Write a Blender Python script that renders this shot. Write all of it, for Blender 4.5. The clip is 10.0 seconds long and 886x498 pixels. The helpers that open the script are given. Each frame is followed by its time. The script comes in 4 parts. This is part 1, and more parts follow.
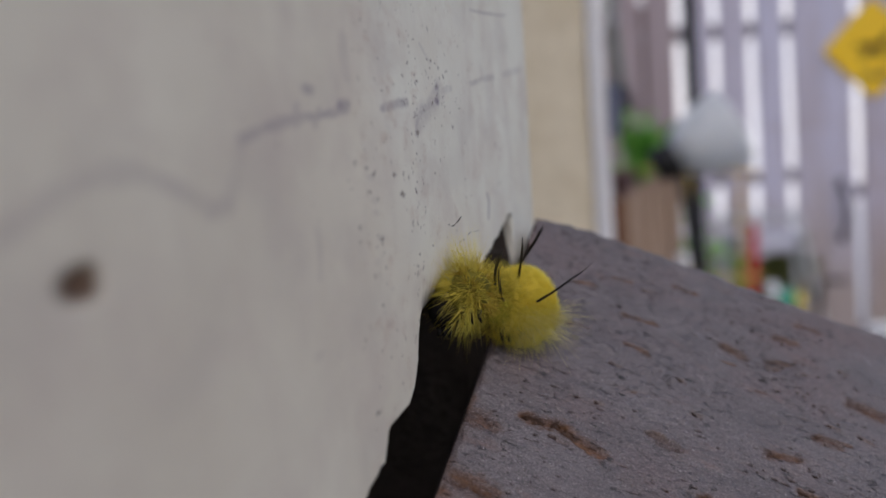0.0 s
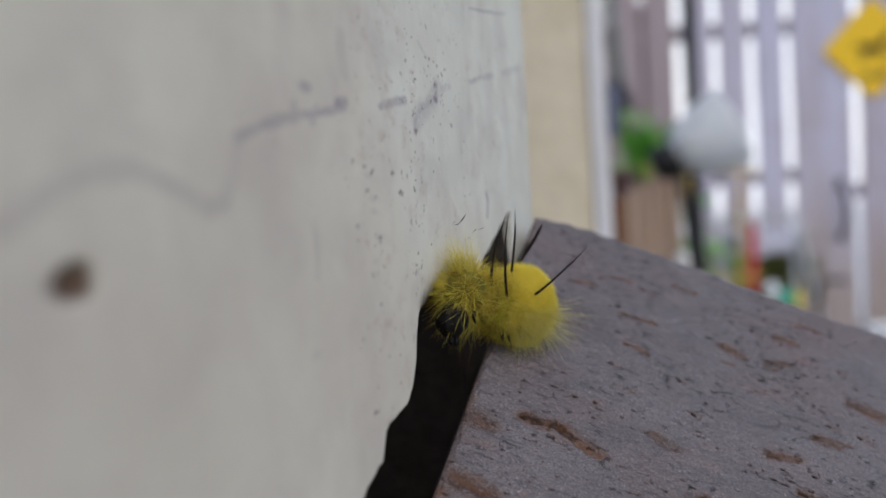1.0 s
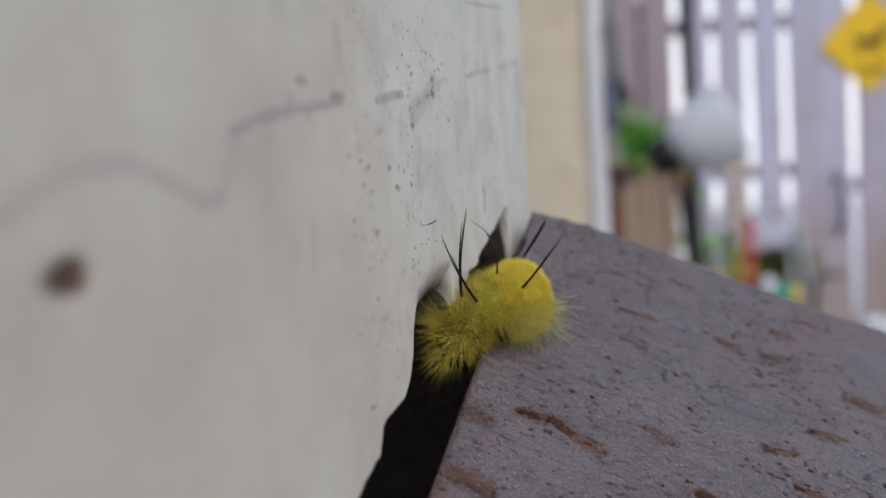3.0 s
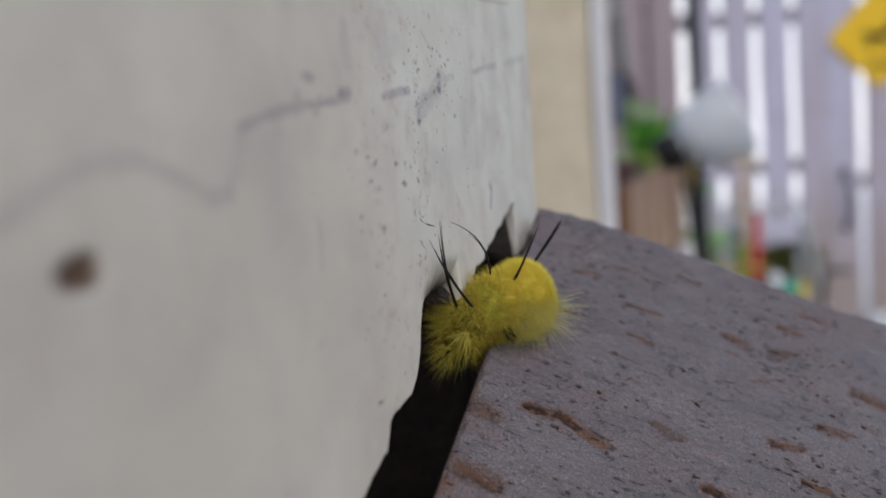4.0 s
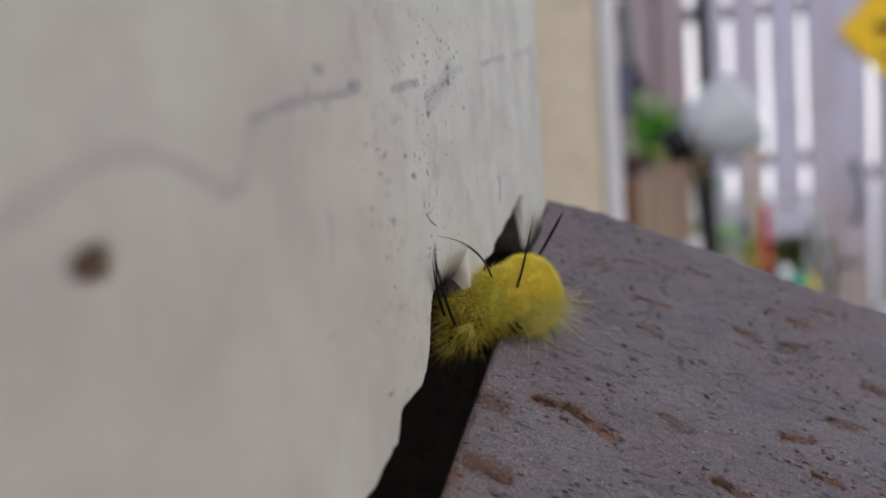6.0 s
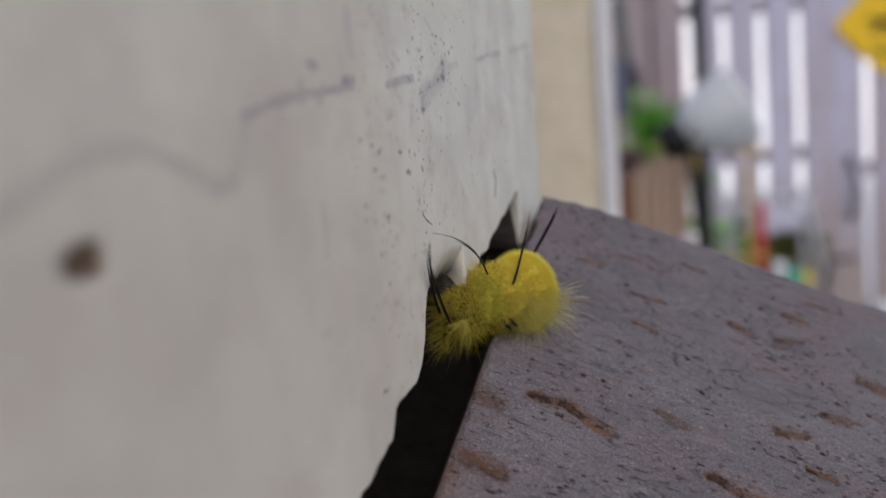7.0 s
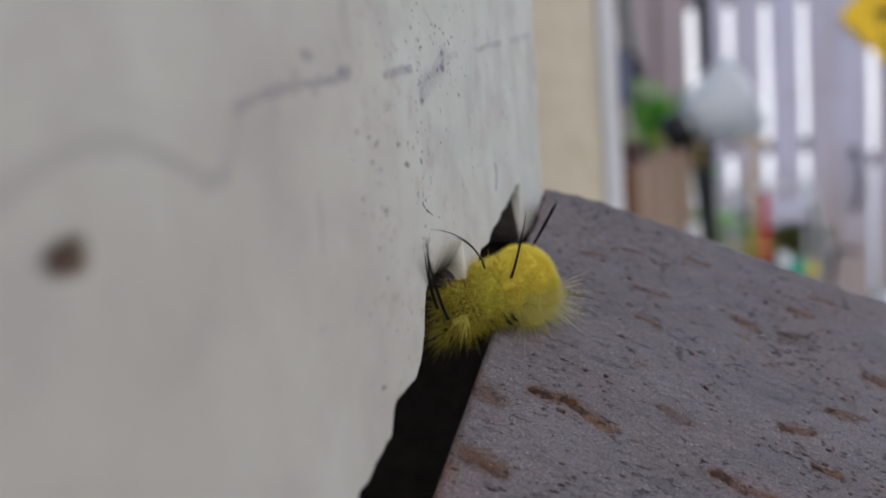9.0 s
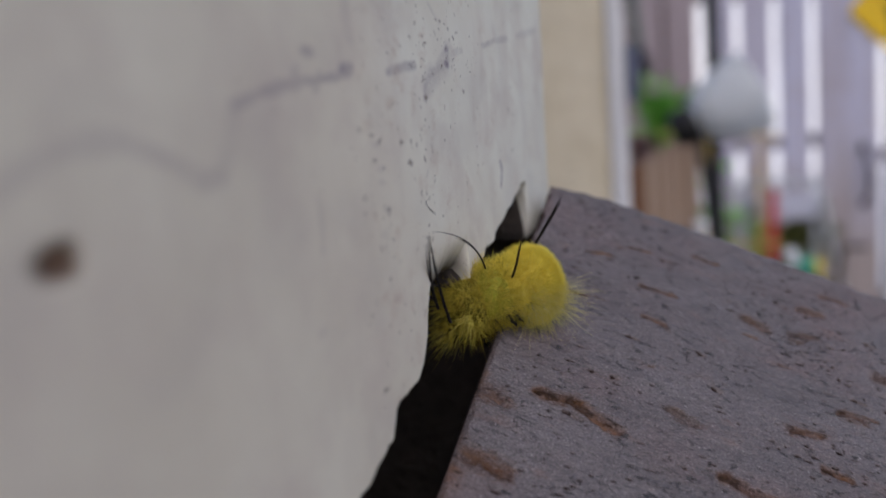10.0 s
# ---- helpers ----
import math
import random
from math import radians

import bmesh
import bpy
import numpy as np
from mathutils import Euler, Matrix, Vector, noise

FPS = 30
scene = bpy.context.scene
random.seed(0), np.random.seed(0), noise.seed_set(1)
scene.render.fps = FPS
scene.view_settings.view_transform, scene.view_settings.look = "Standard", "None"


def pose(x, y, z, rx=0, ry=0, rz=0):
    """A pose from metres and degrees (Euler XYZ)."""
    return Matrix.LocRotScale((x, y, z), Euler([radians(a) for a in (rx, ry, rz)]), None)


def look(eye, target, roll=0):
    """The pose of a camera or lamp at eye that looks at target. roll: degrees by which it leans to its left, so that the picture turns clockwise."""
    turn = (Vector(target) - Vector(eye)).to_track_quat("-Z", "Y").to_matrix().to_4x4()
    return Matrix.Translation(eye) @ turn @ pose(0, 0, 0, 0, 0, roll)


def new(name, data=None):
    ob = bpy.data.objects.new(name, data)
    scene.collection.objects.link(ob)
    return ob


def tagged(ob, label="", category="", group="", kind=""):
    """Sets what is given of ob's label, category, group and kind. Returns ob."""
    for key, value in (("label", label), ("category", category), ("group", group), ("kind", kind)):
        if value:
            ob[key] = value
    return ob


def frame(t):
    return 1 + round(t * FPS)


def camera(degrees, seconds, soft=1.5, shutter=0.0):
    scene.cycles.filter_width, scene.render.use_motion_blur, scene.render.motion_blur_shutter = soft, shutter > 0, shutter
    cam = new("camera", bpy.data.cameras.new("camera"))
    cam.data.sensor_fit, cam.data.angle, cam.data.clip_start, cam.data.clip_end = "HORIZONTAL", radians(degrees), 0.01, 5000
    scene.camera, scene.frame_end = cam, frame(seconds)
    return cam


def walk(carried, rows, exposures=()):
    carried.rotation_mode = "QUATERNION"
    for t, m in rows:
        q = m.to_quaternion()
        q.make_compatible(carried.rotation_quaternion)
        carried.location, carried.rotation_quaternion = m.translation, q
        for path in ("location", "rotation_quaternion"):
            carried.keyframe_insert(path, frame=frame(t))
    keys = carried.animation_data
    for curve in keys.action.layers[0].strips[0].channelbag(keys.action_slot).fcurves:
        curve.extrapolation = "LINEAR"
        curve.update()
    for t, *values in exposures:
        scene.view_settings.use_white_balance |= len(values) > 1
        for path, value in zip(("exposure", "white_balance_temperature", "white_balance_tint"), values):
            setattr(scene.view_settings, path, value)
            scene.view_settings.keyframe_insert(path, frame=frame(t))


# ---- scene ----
cam = camera(65.03, 10.0, soft=1.5)
cam.data.dof.use_dof = True
cam.data.dof.focus_distance = 0.0995
cam.data.dof.aperture_fstop = 9.8

PATH = [
    (0, (0.03985, 0.00019, 1.00012), (-0.34912, 0.91871, 0.92925), -3.98),
    (0.5, (0.03978, 0.00039, 1.00002), (-0.34880, 0.91907, 0.92912), -3.90),
    (1, (0.03978, 0.00064, 0.99998), (-0.34824, 0.91951, 0.92847), -3.92),
    (1.5, (0.03984, 0.00077, 1.00006), (-0.34764, 0.91973, 0.92680), -3.93),
    (2, (0.03982, 0.00088, 1.00000), (-0.34568, 0.92054, 0.92518), -3.98),
    (2.5, (0.03978, 0.00085, 0.99998), (-0.34387, 0.92110, 0.92284), -3.95),
    (4, (0.03972, 0.00062, 0.99990), (-0.35320, 0.91637, 0.91617), -4.11),
    (4.5, (0.03965, 0.00041, 0.99989), (-0.35902, 0.91342, 0.91343), -4.18),
    (5, (0.03956, 0.00034, 0.99983), (-0.36304, 0.91147, 0.91167), -4.22),
    (5.5, (0.03948, 0.00035, 0.99977), (-0.36443, 0.91075, 0.91009), -4.29),
    (7, (0.03952, 0.00068, 0.99982), (-0.35822, 0.91285, 0.90112), -4.29),
    (7.5, (0.03946, 0.00100, 0.99986), (-0.35749, 0.91318, 0.89806), -4.32),
    (8, (0.03942, 0.00134, 0.99983), (-0.35787, 0.91310, 0.89563), -4.37),
    (8.5, (0.03943, 0.00174, 0.99985), (-0.35972, 0.91240, 0.89321), -4.44),
    (9, (0.03938, 0.00235, 0.99985), (-0.36309, 0.91120, 0.89031), -4.42),
    (9.5, (0.03915, 0.00315, 1.00005), (-0.36697, 0.90992, 0.88667), -4.37),
    (10, (0.03905, 0.00391, 1.00022), (-0.37156, 0.90834, 0.88451), -4.33),
]
walk(cam, [(t, look(eye, target, roll)) for t, eye, target, roll in PATH],
     [(0, 0.26, 6450, 13), (0.6, 0.52, 6300, 8), (2.5, 0.58, 6350, 9), (4, 0.50, 6380, 10), (5, 0.42, 6700, 12), (5.6, 0.43, 6600, 12), (7.3, 0.43, 6500, 12.5), (8.5, 0.46, 6330, 9.5), (9.2, 0.46, 6280, 9.5), (10, 0.26, 6330, 14)])

# ---- light: open shade under a bright, hazy sky ----
world = bpy.data.worlds.new("world")
scene.world = world
world.use_nodes = True
wn = world.node_tree.nodes
sky = wn.new("ShaderNodeTexSky")
sky.sky_type = "NISHITA"
sky.sun_disc = False
sky.sun_elevation, sky.sun_rotation = radians(45), radians(140)
sky.dust_density, sky.air_density = 1.5, 1.0
wn["Background"].inputs["Strength"].default_value = 0.10
world.node_tree.links.new(sky.outputs["Color"], wn["Background"].inputs["Color"])

sun = new("sun", bpy.data.lights.new("sun", "SUN"))
sun.data.energy, sun.data.angle, sun.data.color = 0.7, radians(50), (1.0, 0.97, 0.95)
sun.matrix_world = look((4, -4.8, 6.2), (0, 0, 0))


# ---- materials ----
class Mat:
    """A node material with a few short cuts."""

    def __init__(self, name, rough=0.8, metal=0.0, spec=0.3):
        self.m = bpy.data.materials.new(name)
        self.m.use_nodes = True
        self.n, self.l = self.m.node_tree.nodes, self.m.node_tree.links
        self.b = self.n["Principled BSDF"]
        self.b.inputs["Roughness"].default_value = rough
        self.b.inputs["Metallic"].default_value = metal
        self.b.inputs["Specular IOR Level"].default_value = spec
        self.co = self.n.new("ShaderNodeTexCoord").outputs["Object"]
        self.last_height = None

    def mapped(self, scale):
        q = self.n.new("ShaderNodeMapping")
        q.inputs["Scale"].default_value = scale
        self.l.new(self.co, q.inputs["Vector"])
        return q.outputs[0]

    def noise(self, scale, detail=4, rough=0.6, stretch=None):
        q = self.n.new("ShaderNodeTexNoise")
        q.inputs["Scale"].default_value, q.inputs["Detail"].default_value, q.inputs["Roughness"].default_value = scale, detail, rough
        self.l.new(self.mapped(stretch) if stretch else self.co, q.inputs["Vector"])
        return q.outputs["Fac"]

    def cells(self, scale, stretch=None):
        q = self.n.new("ShaderNodeTexVoronoi")
        q.inputs["Scale"].default_value = scale
        self.l.new(self.mapped(stretch) if stretch else self.co, q.inputs["Vector"])
        return q.outputs["Distance"]

    def attr(self, name):
        q = self.n.new("ShaderNodeAttribute")
        q.attribute_name = name
        return q.outputs["Fac"]

    def ramp(self, fac, a, b, lo=0.0, hi=1.0):
        q = self.n.new("ShaderNodeMapRange")
        q.inputs["From Min"].default_value, q.inputs["From Max"].default_value = a, b
        q.inputs["To Min"].default_value, q.inputs["To Max"].default_value = lo, hi
        self.l.new(fac, q.inputs["Value"])
        return q.outputs[0]

    def mul(self, a, b, op="MULTIPLY"):
        q = self.n.new("ShaderNodeMath")
        q.operation = op
        for i, v in enumerate((a, b)):
            if isinstance(v, (int, float)):
                q.inputs[i].default_value = v
            else:
                self.l.new(v, q.inputs[i])
        return q.outputs[0]

    def mix(self, fac, a, b):
        q = self.n.new("ShaderNodeMix")
        q.data_type = "RGBA"
        for i, v in ((0, fac), (6, a), (7, b)):
            if isinstance(v, tuple):
                q.inputs[i].default_value = (*v, 1)
            elif isinstance(v, (int, float)):
                q.inputs[i].default_value = v
            else:
                self.l.new(v, q.inputs[i])
        return q.outputs[2]

    def color(self, c):
        if isinstance(c, tuple):
            self.b.inputs["Base Color"].default_value = (*c, 1)
        else:
            self.l.new(c, self.b.inputs["Base Color"])
        return self

    def bump(self, height, dist, strength=1.0):
        q = self.n.new("ShaderNodeBump")
        q.inputs["Distance"].default_value, q.inputs["Strength"].default_value, q.invert = abs(dist), strength, dist < 0
        self.l.new(height, q.inputs["Height"])
        if self.last_height:
            self.l.new(self.last_height, q.inputs["Normal"])
        self.last_height = q.outputs[0]
        self.l.new(q.outputs[0], self.b.inputs["Normal"])
        return self

    def random(self):
        return self.n.new("ShaderNodeObjectInfo").outputs["Random"]


def simple(name, a, b, scale, rough=0.8, metal=0.0, dist=0.0, stretch=None, spec=0.3):
    """Two tones mixed by a noise of that scale, with a fine relief."""
    q = Mat(name, rough, metal, spec)
    q.color(q.mix(q.ramp(q.noise(scale, 5, 0.65, stretch), 0.3, 0.7), a, b))
    if dist:
        q.bump(q.noise(scale * 4, 4, 0.6, stretch), dist)
    return q.m


def wall_paint():
    q = Mat("cream_wall_paint", 0.62, spec=0.35)
    base = q.mix(q.ramp(q.noise(28, 4), 0.35, 0.65), (0.608, 0.55, 0.46), (0.698, 0.645, 0.545))
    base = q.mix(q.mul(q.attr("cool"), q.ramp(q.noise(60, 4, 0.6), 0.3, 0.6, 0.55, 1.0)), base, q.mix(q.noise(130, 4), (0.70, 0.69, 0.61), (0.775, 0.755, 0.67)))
    base = q.mix(q.ramp(q.noise(160, 3, 0.5, (1, 1, 0.3)), 0.52, 0.75, 0, 0.35), base, (0.52, 0.45, 0.40))
    base = q.mix(q.ramp(q.noise(75, 4, 0.6), 0.48, 0.72, 0, 0.6), base, (0.55, 0.475, 0.42))
    base = q.mix(q.mul(q.attr("stain"), q.ramp(q.noise(420, 4), 0.25, 0.6, 0.6, 1.0)), base, (0.235, 0.195, 0.235))
    rusty = q.mul(q.attr("speck"), q.ramp(q.noise(480, 4, 0.65, (0.7, 0.7, 0.8)), 0.50, 0.66, 0, 0.6))
    base = q.mix(rusty, base, (0.43, 0.29, 0.22))
    speck = q.mul(q.attr("speck"), q.ramp(q.noise(900, 2, 0.6, (1, 1.2, 0.6)), 0.66, 0.72))
    base = q.mix(speck, base, (0.13, 0.095, 0.08))
    base = q.mix(q.ramp(q.noise(1300, 2, 0.5), 0.74, 0.78, 0, 0.8), base, (0.12, 0.09, 0.08))
    base = q.mix(q.mul(q.attr("chip"), q.ramp(q.noise(2600, 2), 0.35, 0.6, 0.45, 1.0)), base, (0.115, 0.078, 0.064))
    # shade at the broken lower edge, put into the colour as dark brown
    base = q.mix(q.attr("edge_shade"), base, q.mix(q.noise(300, 4), (0.055, 0.043, 0.035), (0.12, 0.10, 0.085)))
    base = q.mix(q.attr("hole"), base, q.mix(q.ramp(q.noise(700, 4), 0.35, 0.65), (0.075, 0.040, 0.024), (0.14, 0.083, 0.052)))
    q.color(base)
    q.bump(q.noise(220, 5), 0.0002, 0.35)
    q.bump(q.noise(1800, 4), 0.00006, 0.5)
    return q.m


def brick_face():
    q = Mat("grey_brick_face", 0.5, spec=0.5)
    base = q.mix(q.ramp(q.noise(70, 5, 0.6, (0.6, 1, 1)), 0.3, 0.7), (0.120, 0.092, 0.093), (0.180, 0.150, 0.155))
    base = q.mix(q.ramp(q.noise(50, 4, 0.6, (0.5, 1, 1)), 0.5, 0.68, 0, 0.7), base, (0.185, 0.116, 0.110))
    base = q.mix(q.ramp(q.noise(190, 5, 0.65, (0.4, 1, 1)), 0.48, 0.70, 0, 0.65), base, (0.095, 0.078, 0.082))
    grain = q.noise(3600, 5, 0.78, (0.8, 1, 1))
    base = q.mix(q.ramp(grain, 0.42, 0.53, 0.75, 0), base, (0.045, 0.036, 0.039))
    base = q.mix(q.ramp(grain, 0.57, 0.65, 0, 0.7), base, (0.36, 0.32, 0.325))
    base = q.mix(q.ramp(q.noise(240, 4, 0.6, (0.3, 1, 1)), 0.60, 0.74, 0, 0.5), base, (0.19, 0.10, 0.075))
    where = q.ramp(q.noise(110, 3, 0.6), 0.37, 0.60)
    flecks = q.mul(q.ramp(q.noise(1000, 4, 0.7, (0.5, 1, 1)), 0.565, 0.63), where)
    base = q.mix(q.mul(flecks, 0.95), base, (0.018, 0.012, 0.013))
    # pale specks put the grit's glints into the base colour
    base = q.mix(q.ramp(q.noise(1700, 3, 0.6), 0.69, 0.73, 0, 0.8), base, (0.46, 0.42, 0.42))
    rust = q.mul(q.attr("rust"), q.ramp(q.noise(600, 4, 0.6, (0.4, 1, 1)), 0.32, 0.66, 0.12, 1.0))
    base = q.mix(rust, base, q.mix(q.ramp(q.noise(420, 4, 0.6, (0.4, 1, 1)), 0.38, 0.64), (0.25, 0.115, 0.040), (0.085, 0.035, 0.014)))
    base = q.mix(q.mul(q.attr("dark"), q.ramp(q.noise(900, 3), 0.3, 0.6, 0.7, 1.0)), base, (0.026, 0.0165, 0.013))
    q.color(base)
    worn = q.mul(q.attr("rust"), q.attr("dark"), "MAXIMUM")
    q.l.new(q.ramp(worn, 0, 0.8, 0.33, 0.95), q.b.inputs["Roughness"])
    q.l.new(q.ramp(worn, 0, 0.8, 0.85, 0.08), q.b.inputs["Specular IOR Level"])
    q.bump(q.noise(420, 5, 0.65, (0.5, 1, 1)), 0.00035, 0.8)
    q.bump(flecks, -0.00022, 1.0)
    q.bump(q.noise(1100, 4, 0.7, (0.7, 1, 1)), 0.00034, 1.0)
    q.bump(grain, 0.00014, 1.0)
    return q.m


def hair_mat(name, a, b, rough=0.5):
    q = Mat(name, rough, spec=0.3)
    g = q.n.new("ShaderNodeNewGeometry").outputs["Random Per Island"]
    col = q.mix(g, a, b)
    q.color(col)
    tr = q.n.new("ShaderNodeBsdfTranslucent")
    q.l.new(col, tr.inputs["Color"])
    mx = q.n.new("ShaderNodeMixShader")
    mx.inputs[0].default_value = 0.25
    q.l.new(q.b.outputs[0], mx.inputs[1])
    q.l.new(tr.outputs[0], mx.inputs[2])
    q.l.new(mx.outputs[0], q.n["Material Output"].inputs["Surface"])
    return q.m


def board_mat():
    q = Mat("weathered_fence_wood", 0.85)
    tone = q.mix(q.random(), (0.45, 0.395, 0.46), (0.57, 0.565, 0.73))
    base = q.mix(q.ramp(q.noise(9, 5, 0.6, (1, 1, 0.12)), 0.3, 0.7), tone, (0.53, 0.50, 0.61))
    base = q.mix(q.ramp(q.noise(60, 4, 0.6, (1, 1, 0.04)), 0.55, 0.75, 0, 0.7), base, (0.17, 0.12, 0.10))
    base = q.mix(q.ramp(q.noise(2.2, 4), 0.54, 0.72, 0, 0.5), base, (0.34, 0.25, 0.20))
    z = q.n.new("ShaderNodeSeparateXYZ")
    q.l.new(q.co, z.inputs[0])
    splash = q.mul(q.ramp(z.outputs["Z"], 0.25, 1.15, 0.62, 0.0), q.mul(q.noise(5, 4, 0.6, (1, 1, 0.3)), 0.9), "ADD")
    base = q.mix(q.ramp(splash, 0.55, 0.95, 0, 0.75), base, (0.33, 0.25, 0.19))
    q.color(base)
    q.bump(q.noise(80, 4, 0.6, (1, 1, 0.05)), 0.002)
    return q.m


M_WALL = wall_paint()
M_BRICK = brick_face()
# one dark brown for soil, plinth and the shade put into the cavity
M_DARK = simple("dark_earth_and_shade", (0.056, 0.045, 0.041), (0.092, 0.075, 0.067), 200, 0.95, dist=0.001)
M_BOARD = board_mat()
M_BOARD_MAUVE = simple("mauve_fence_wood", (0.29, 0.225, 0.235), (0.42, 0.35, 0.38), 12, 0.85, dist=0.002, stretch=(1, 1, 0.08))
M_BOARD_BROWN = simple("brown_fence_wood", (0.20, 0.115, 0.085), (0.36, 0.25, 0.22), 12, 0.85, dist=0.002, stretch=(1, 1, 0.08))


def yellow_stucco():
    q = Mat("yellow_stucco", 0.85)
    base = q.mix(q.ramp(q.noise(30, 5), 0.3, 0.7), (0.62, 0.53, 0.385), (0.76, 0.67, 0.52))
    base = q.mix(q.ramp(q.noise(55, 4, 0.7, (1, 1, 2.6)), 0.60, 0.72, 0, 0.75), base, (0.22, 0.18, 0.13))
    base = q.mix(q.ramp(q.noise(7, 4), 0.5, 0.7, 0, 0.4), base, (0.50, 0.42, 0.30))
    q.color(base)
    q.bump(q.noise(120, 4), 0.002)
    return q.m


M_YELLOW_WALL = yellow_stucco()
M_RAIL = simple("grey_brown_rail_wood", (0.17, 0.145, 0.15), (0.27, 0.235, 0.245), 12, 0.85, dist=0.002, stretch=(0.1, 1, 1))
M_WHITE_TRIM = simple("white_trim_paint", (0.64, 0.62, 0.63), (0.73, 0.71, 0.73), 20, 0.5, dist=0.0003)
M_HAIR = hair_mat("yellow_hair", (0.92, 0.76, 0.13), (0.44, 0.35, 0.03))
M_HAIR_BRIGHT = hair_mat("bright_yellow_hair", (0.92, 0.74, 0.07), (0.88, 0.77, 0.14))
M_HAIR_PALE = hair_mat("pale_yellow_hair", (0.86, 0.76, 0.20), (0.74, 0.63, 0.08))
M_SKIN = simple("green_yellow_skin", (0.26, 0.26, 0.03), (0.38, 0.37, 0.045), 500, 0.8, dist=0.0002, spec=0.1)
M_SKIN_DARK = simple("dark_olive_skin", (0.10, 0.085, 0.014), (0.20, 0.17, 0.03), 500, 0.85, dist=0.0002, spec=0.08)
M_HAIR_TAWNY = hair_mat("tawny_yellow_hair", (0.62, 0.44, 0.06), (0.36, 0.24, 0.025))
M_HAIR_LIGHT = hair_mat("cream_hair", (0.85, 0.78, 0.42), (0.74, 0.66, 0.25))
M_SKIN_YELLOW = simple("yellow_skin", (0.62, 0.48, 0.05), (0.70, 0.56, 0.07), 400, 0.6, dist=0.0002)
M_BLACK_HAIR = simple("black_hair", (0.006, 0.005, 0.006), (0.014, 0.011, 0.010), 900, 0.4)
M_HEAD = simple("black_glossy_head", (0.004, 0.0035, 0.003), (0.010, 0.008, 0.007), 600, 0.5, dist=0.0002, spec=0.12)
M_BLACK_METAL = simple("black_painted_metal", (0.012, 0.012, 0.014), (0.022, 0.022, 0.025), 60, 0.45, 0.0, 0.0002)
M_GLASS_WHITE = Mat("white_frosted_glass", 0.35, spec=0.5)
M_GLASS_WHITE.color(M_GLASS_WHITE.mix(M_GLASS_WHITE.ramp(M_GLASS_WHITE.noise(14), 0.3, 0.7), (0.92, 0.94, 0.98), (0.95, 0.96, 0.99)))
_tr = M_GLASS_WHITE.n.new("ShaderNodeBsdfTranslucent")
_tr.inputs["Color"].default_value = (0.86, 0.91, 0.94, 1)
_mx = M_GLASS_WHITE.n.new("ShaderNodeMixShader")
_mx.inputs[0].default_value = 0.1
M_GLASS_WHITE.l.new(M_GLASS_WHITE.b.outputs[0], _mx.inputs[1])
M_GLASS_WHITE.l.new(_tr.outputs[0], _mx.inputs[2])
M_GLASS_WHITE.l.new(_mx.outputs[0], M_GLASS_WHITE.n["Material Output"].inputs["Surface"])
M_GLASS_WHITE.b.inputs["Subsurface Weight"].default_value = 0.7
M_GLASS_WHITE.b.inputs["Subsurface Scale"].default_value = 0.03
M_GLASS_WHITE.b.inputs["Subsurface Radius"].default_value = (1, 1, 1)
M_GLASS_WHITE = M_GLASS_WHITE.m
M_LEAF = hair_mat("green_leaf", (0.16, 0.46, 0.05), (0.32, 0.66, 0.16))
M_STEM = simple("yellow_stem", (0.32, 0.28, 0.06), (0.24, 0.25, 0.05), 40, 0.6, dist=0.0005)
M_POT = simple("mauve_clay", (0.20, 0.12, 0.13), (0.28, 0.18, 0.19), 30, 0.8, dist=0.0006)
M_CANE = simple("yellow_cane", (0.50, 0.33, 0.07), (0.62, 0.44, 0.13), 40, 0.5, dist=0.0004, stretch=(1, 1, 0.2))
M_PLANTER = simple("tan_planter_wood", (0.33, 0.22, 0.155), (0.47, 0.36, 0.29), 14, 0.8, dist=0.002, stretch=(1, 1, 0.1))
M_PLANTER_DARK = simple("dark_planter_wood", (0.12, 0.050, 0.025), (0.18, 0.085, 0.045), 14, 0.8, dist=0.002, stretch=(1, 1, 0.1))
M_ALU = simple("light_grey_metal", (0.52, 0.53, 0.56), (0.62, 0.63, 0.66), 30, 0.45, 0.3, 0.0003)
M_RED = simple("red_plastic", (0.42, 0.015, 0.015), (0.50, 0.025, 0.025), 30, 0.4, dist=0.0003)
M_SIGN = simple("yellow_sign_paint", (0.82, 0.50, 0.01), (0.88, 0.56, 0.02), 12, 0.5, dist=0.0003)
M_SIGN_BLACK = simple("black_sign_paint", (0.02, 0.018, 0.015), (0.03, 0.028, 0.02), 30, 0.6)
M_TEAL = simple("teal_plastic", (0.02, 0.30, 0.22), (0.03, 0.38, 0.25), 20, 0.45, dist=0.0003)
M_WHITE_PLASTIC = simple("white_plastic", (0.74, 0.75, 0.78), (0.80, 0.80, 0.82), 20, 0.4, dist=0.0003)
M_STEEL_DARK = simple("dark_iron", (0.03, 0.03, 0.036), (0.06, 0.055, 0.06), 50, 0.55, 0.5, 0.0004)
M_TREAD = simple("lavender_grey_plastic", (0.46, 0.46, 0.55), (0.54, 0.54, 0.63), 20, 0.5, dist=0.0003)
M_LEAF_OLIVE = hair_mat("olive_leaf", (0.10, 0.12, 0.035), (0.17, 0.17, 0.06))
M_BLUE_STEEL = simple("blue_grey_steel", (0.10, 0.11, 0.17), (0.15, 0.16, 0.23), 60, 0.5, 0.2, 0.0003)
M_YELLOW_PLASTIC = simple("yellow_plastic", (0.70, 0.52, 0.03), (0.76, 0.58, 0.05), 20, 0.45, dist=0.0003)
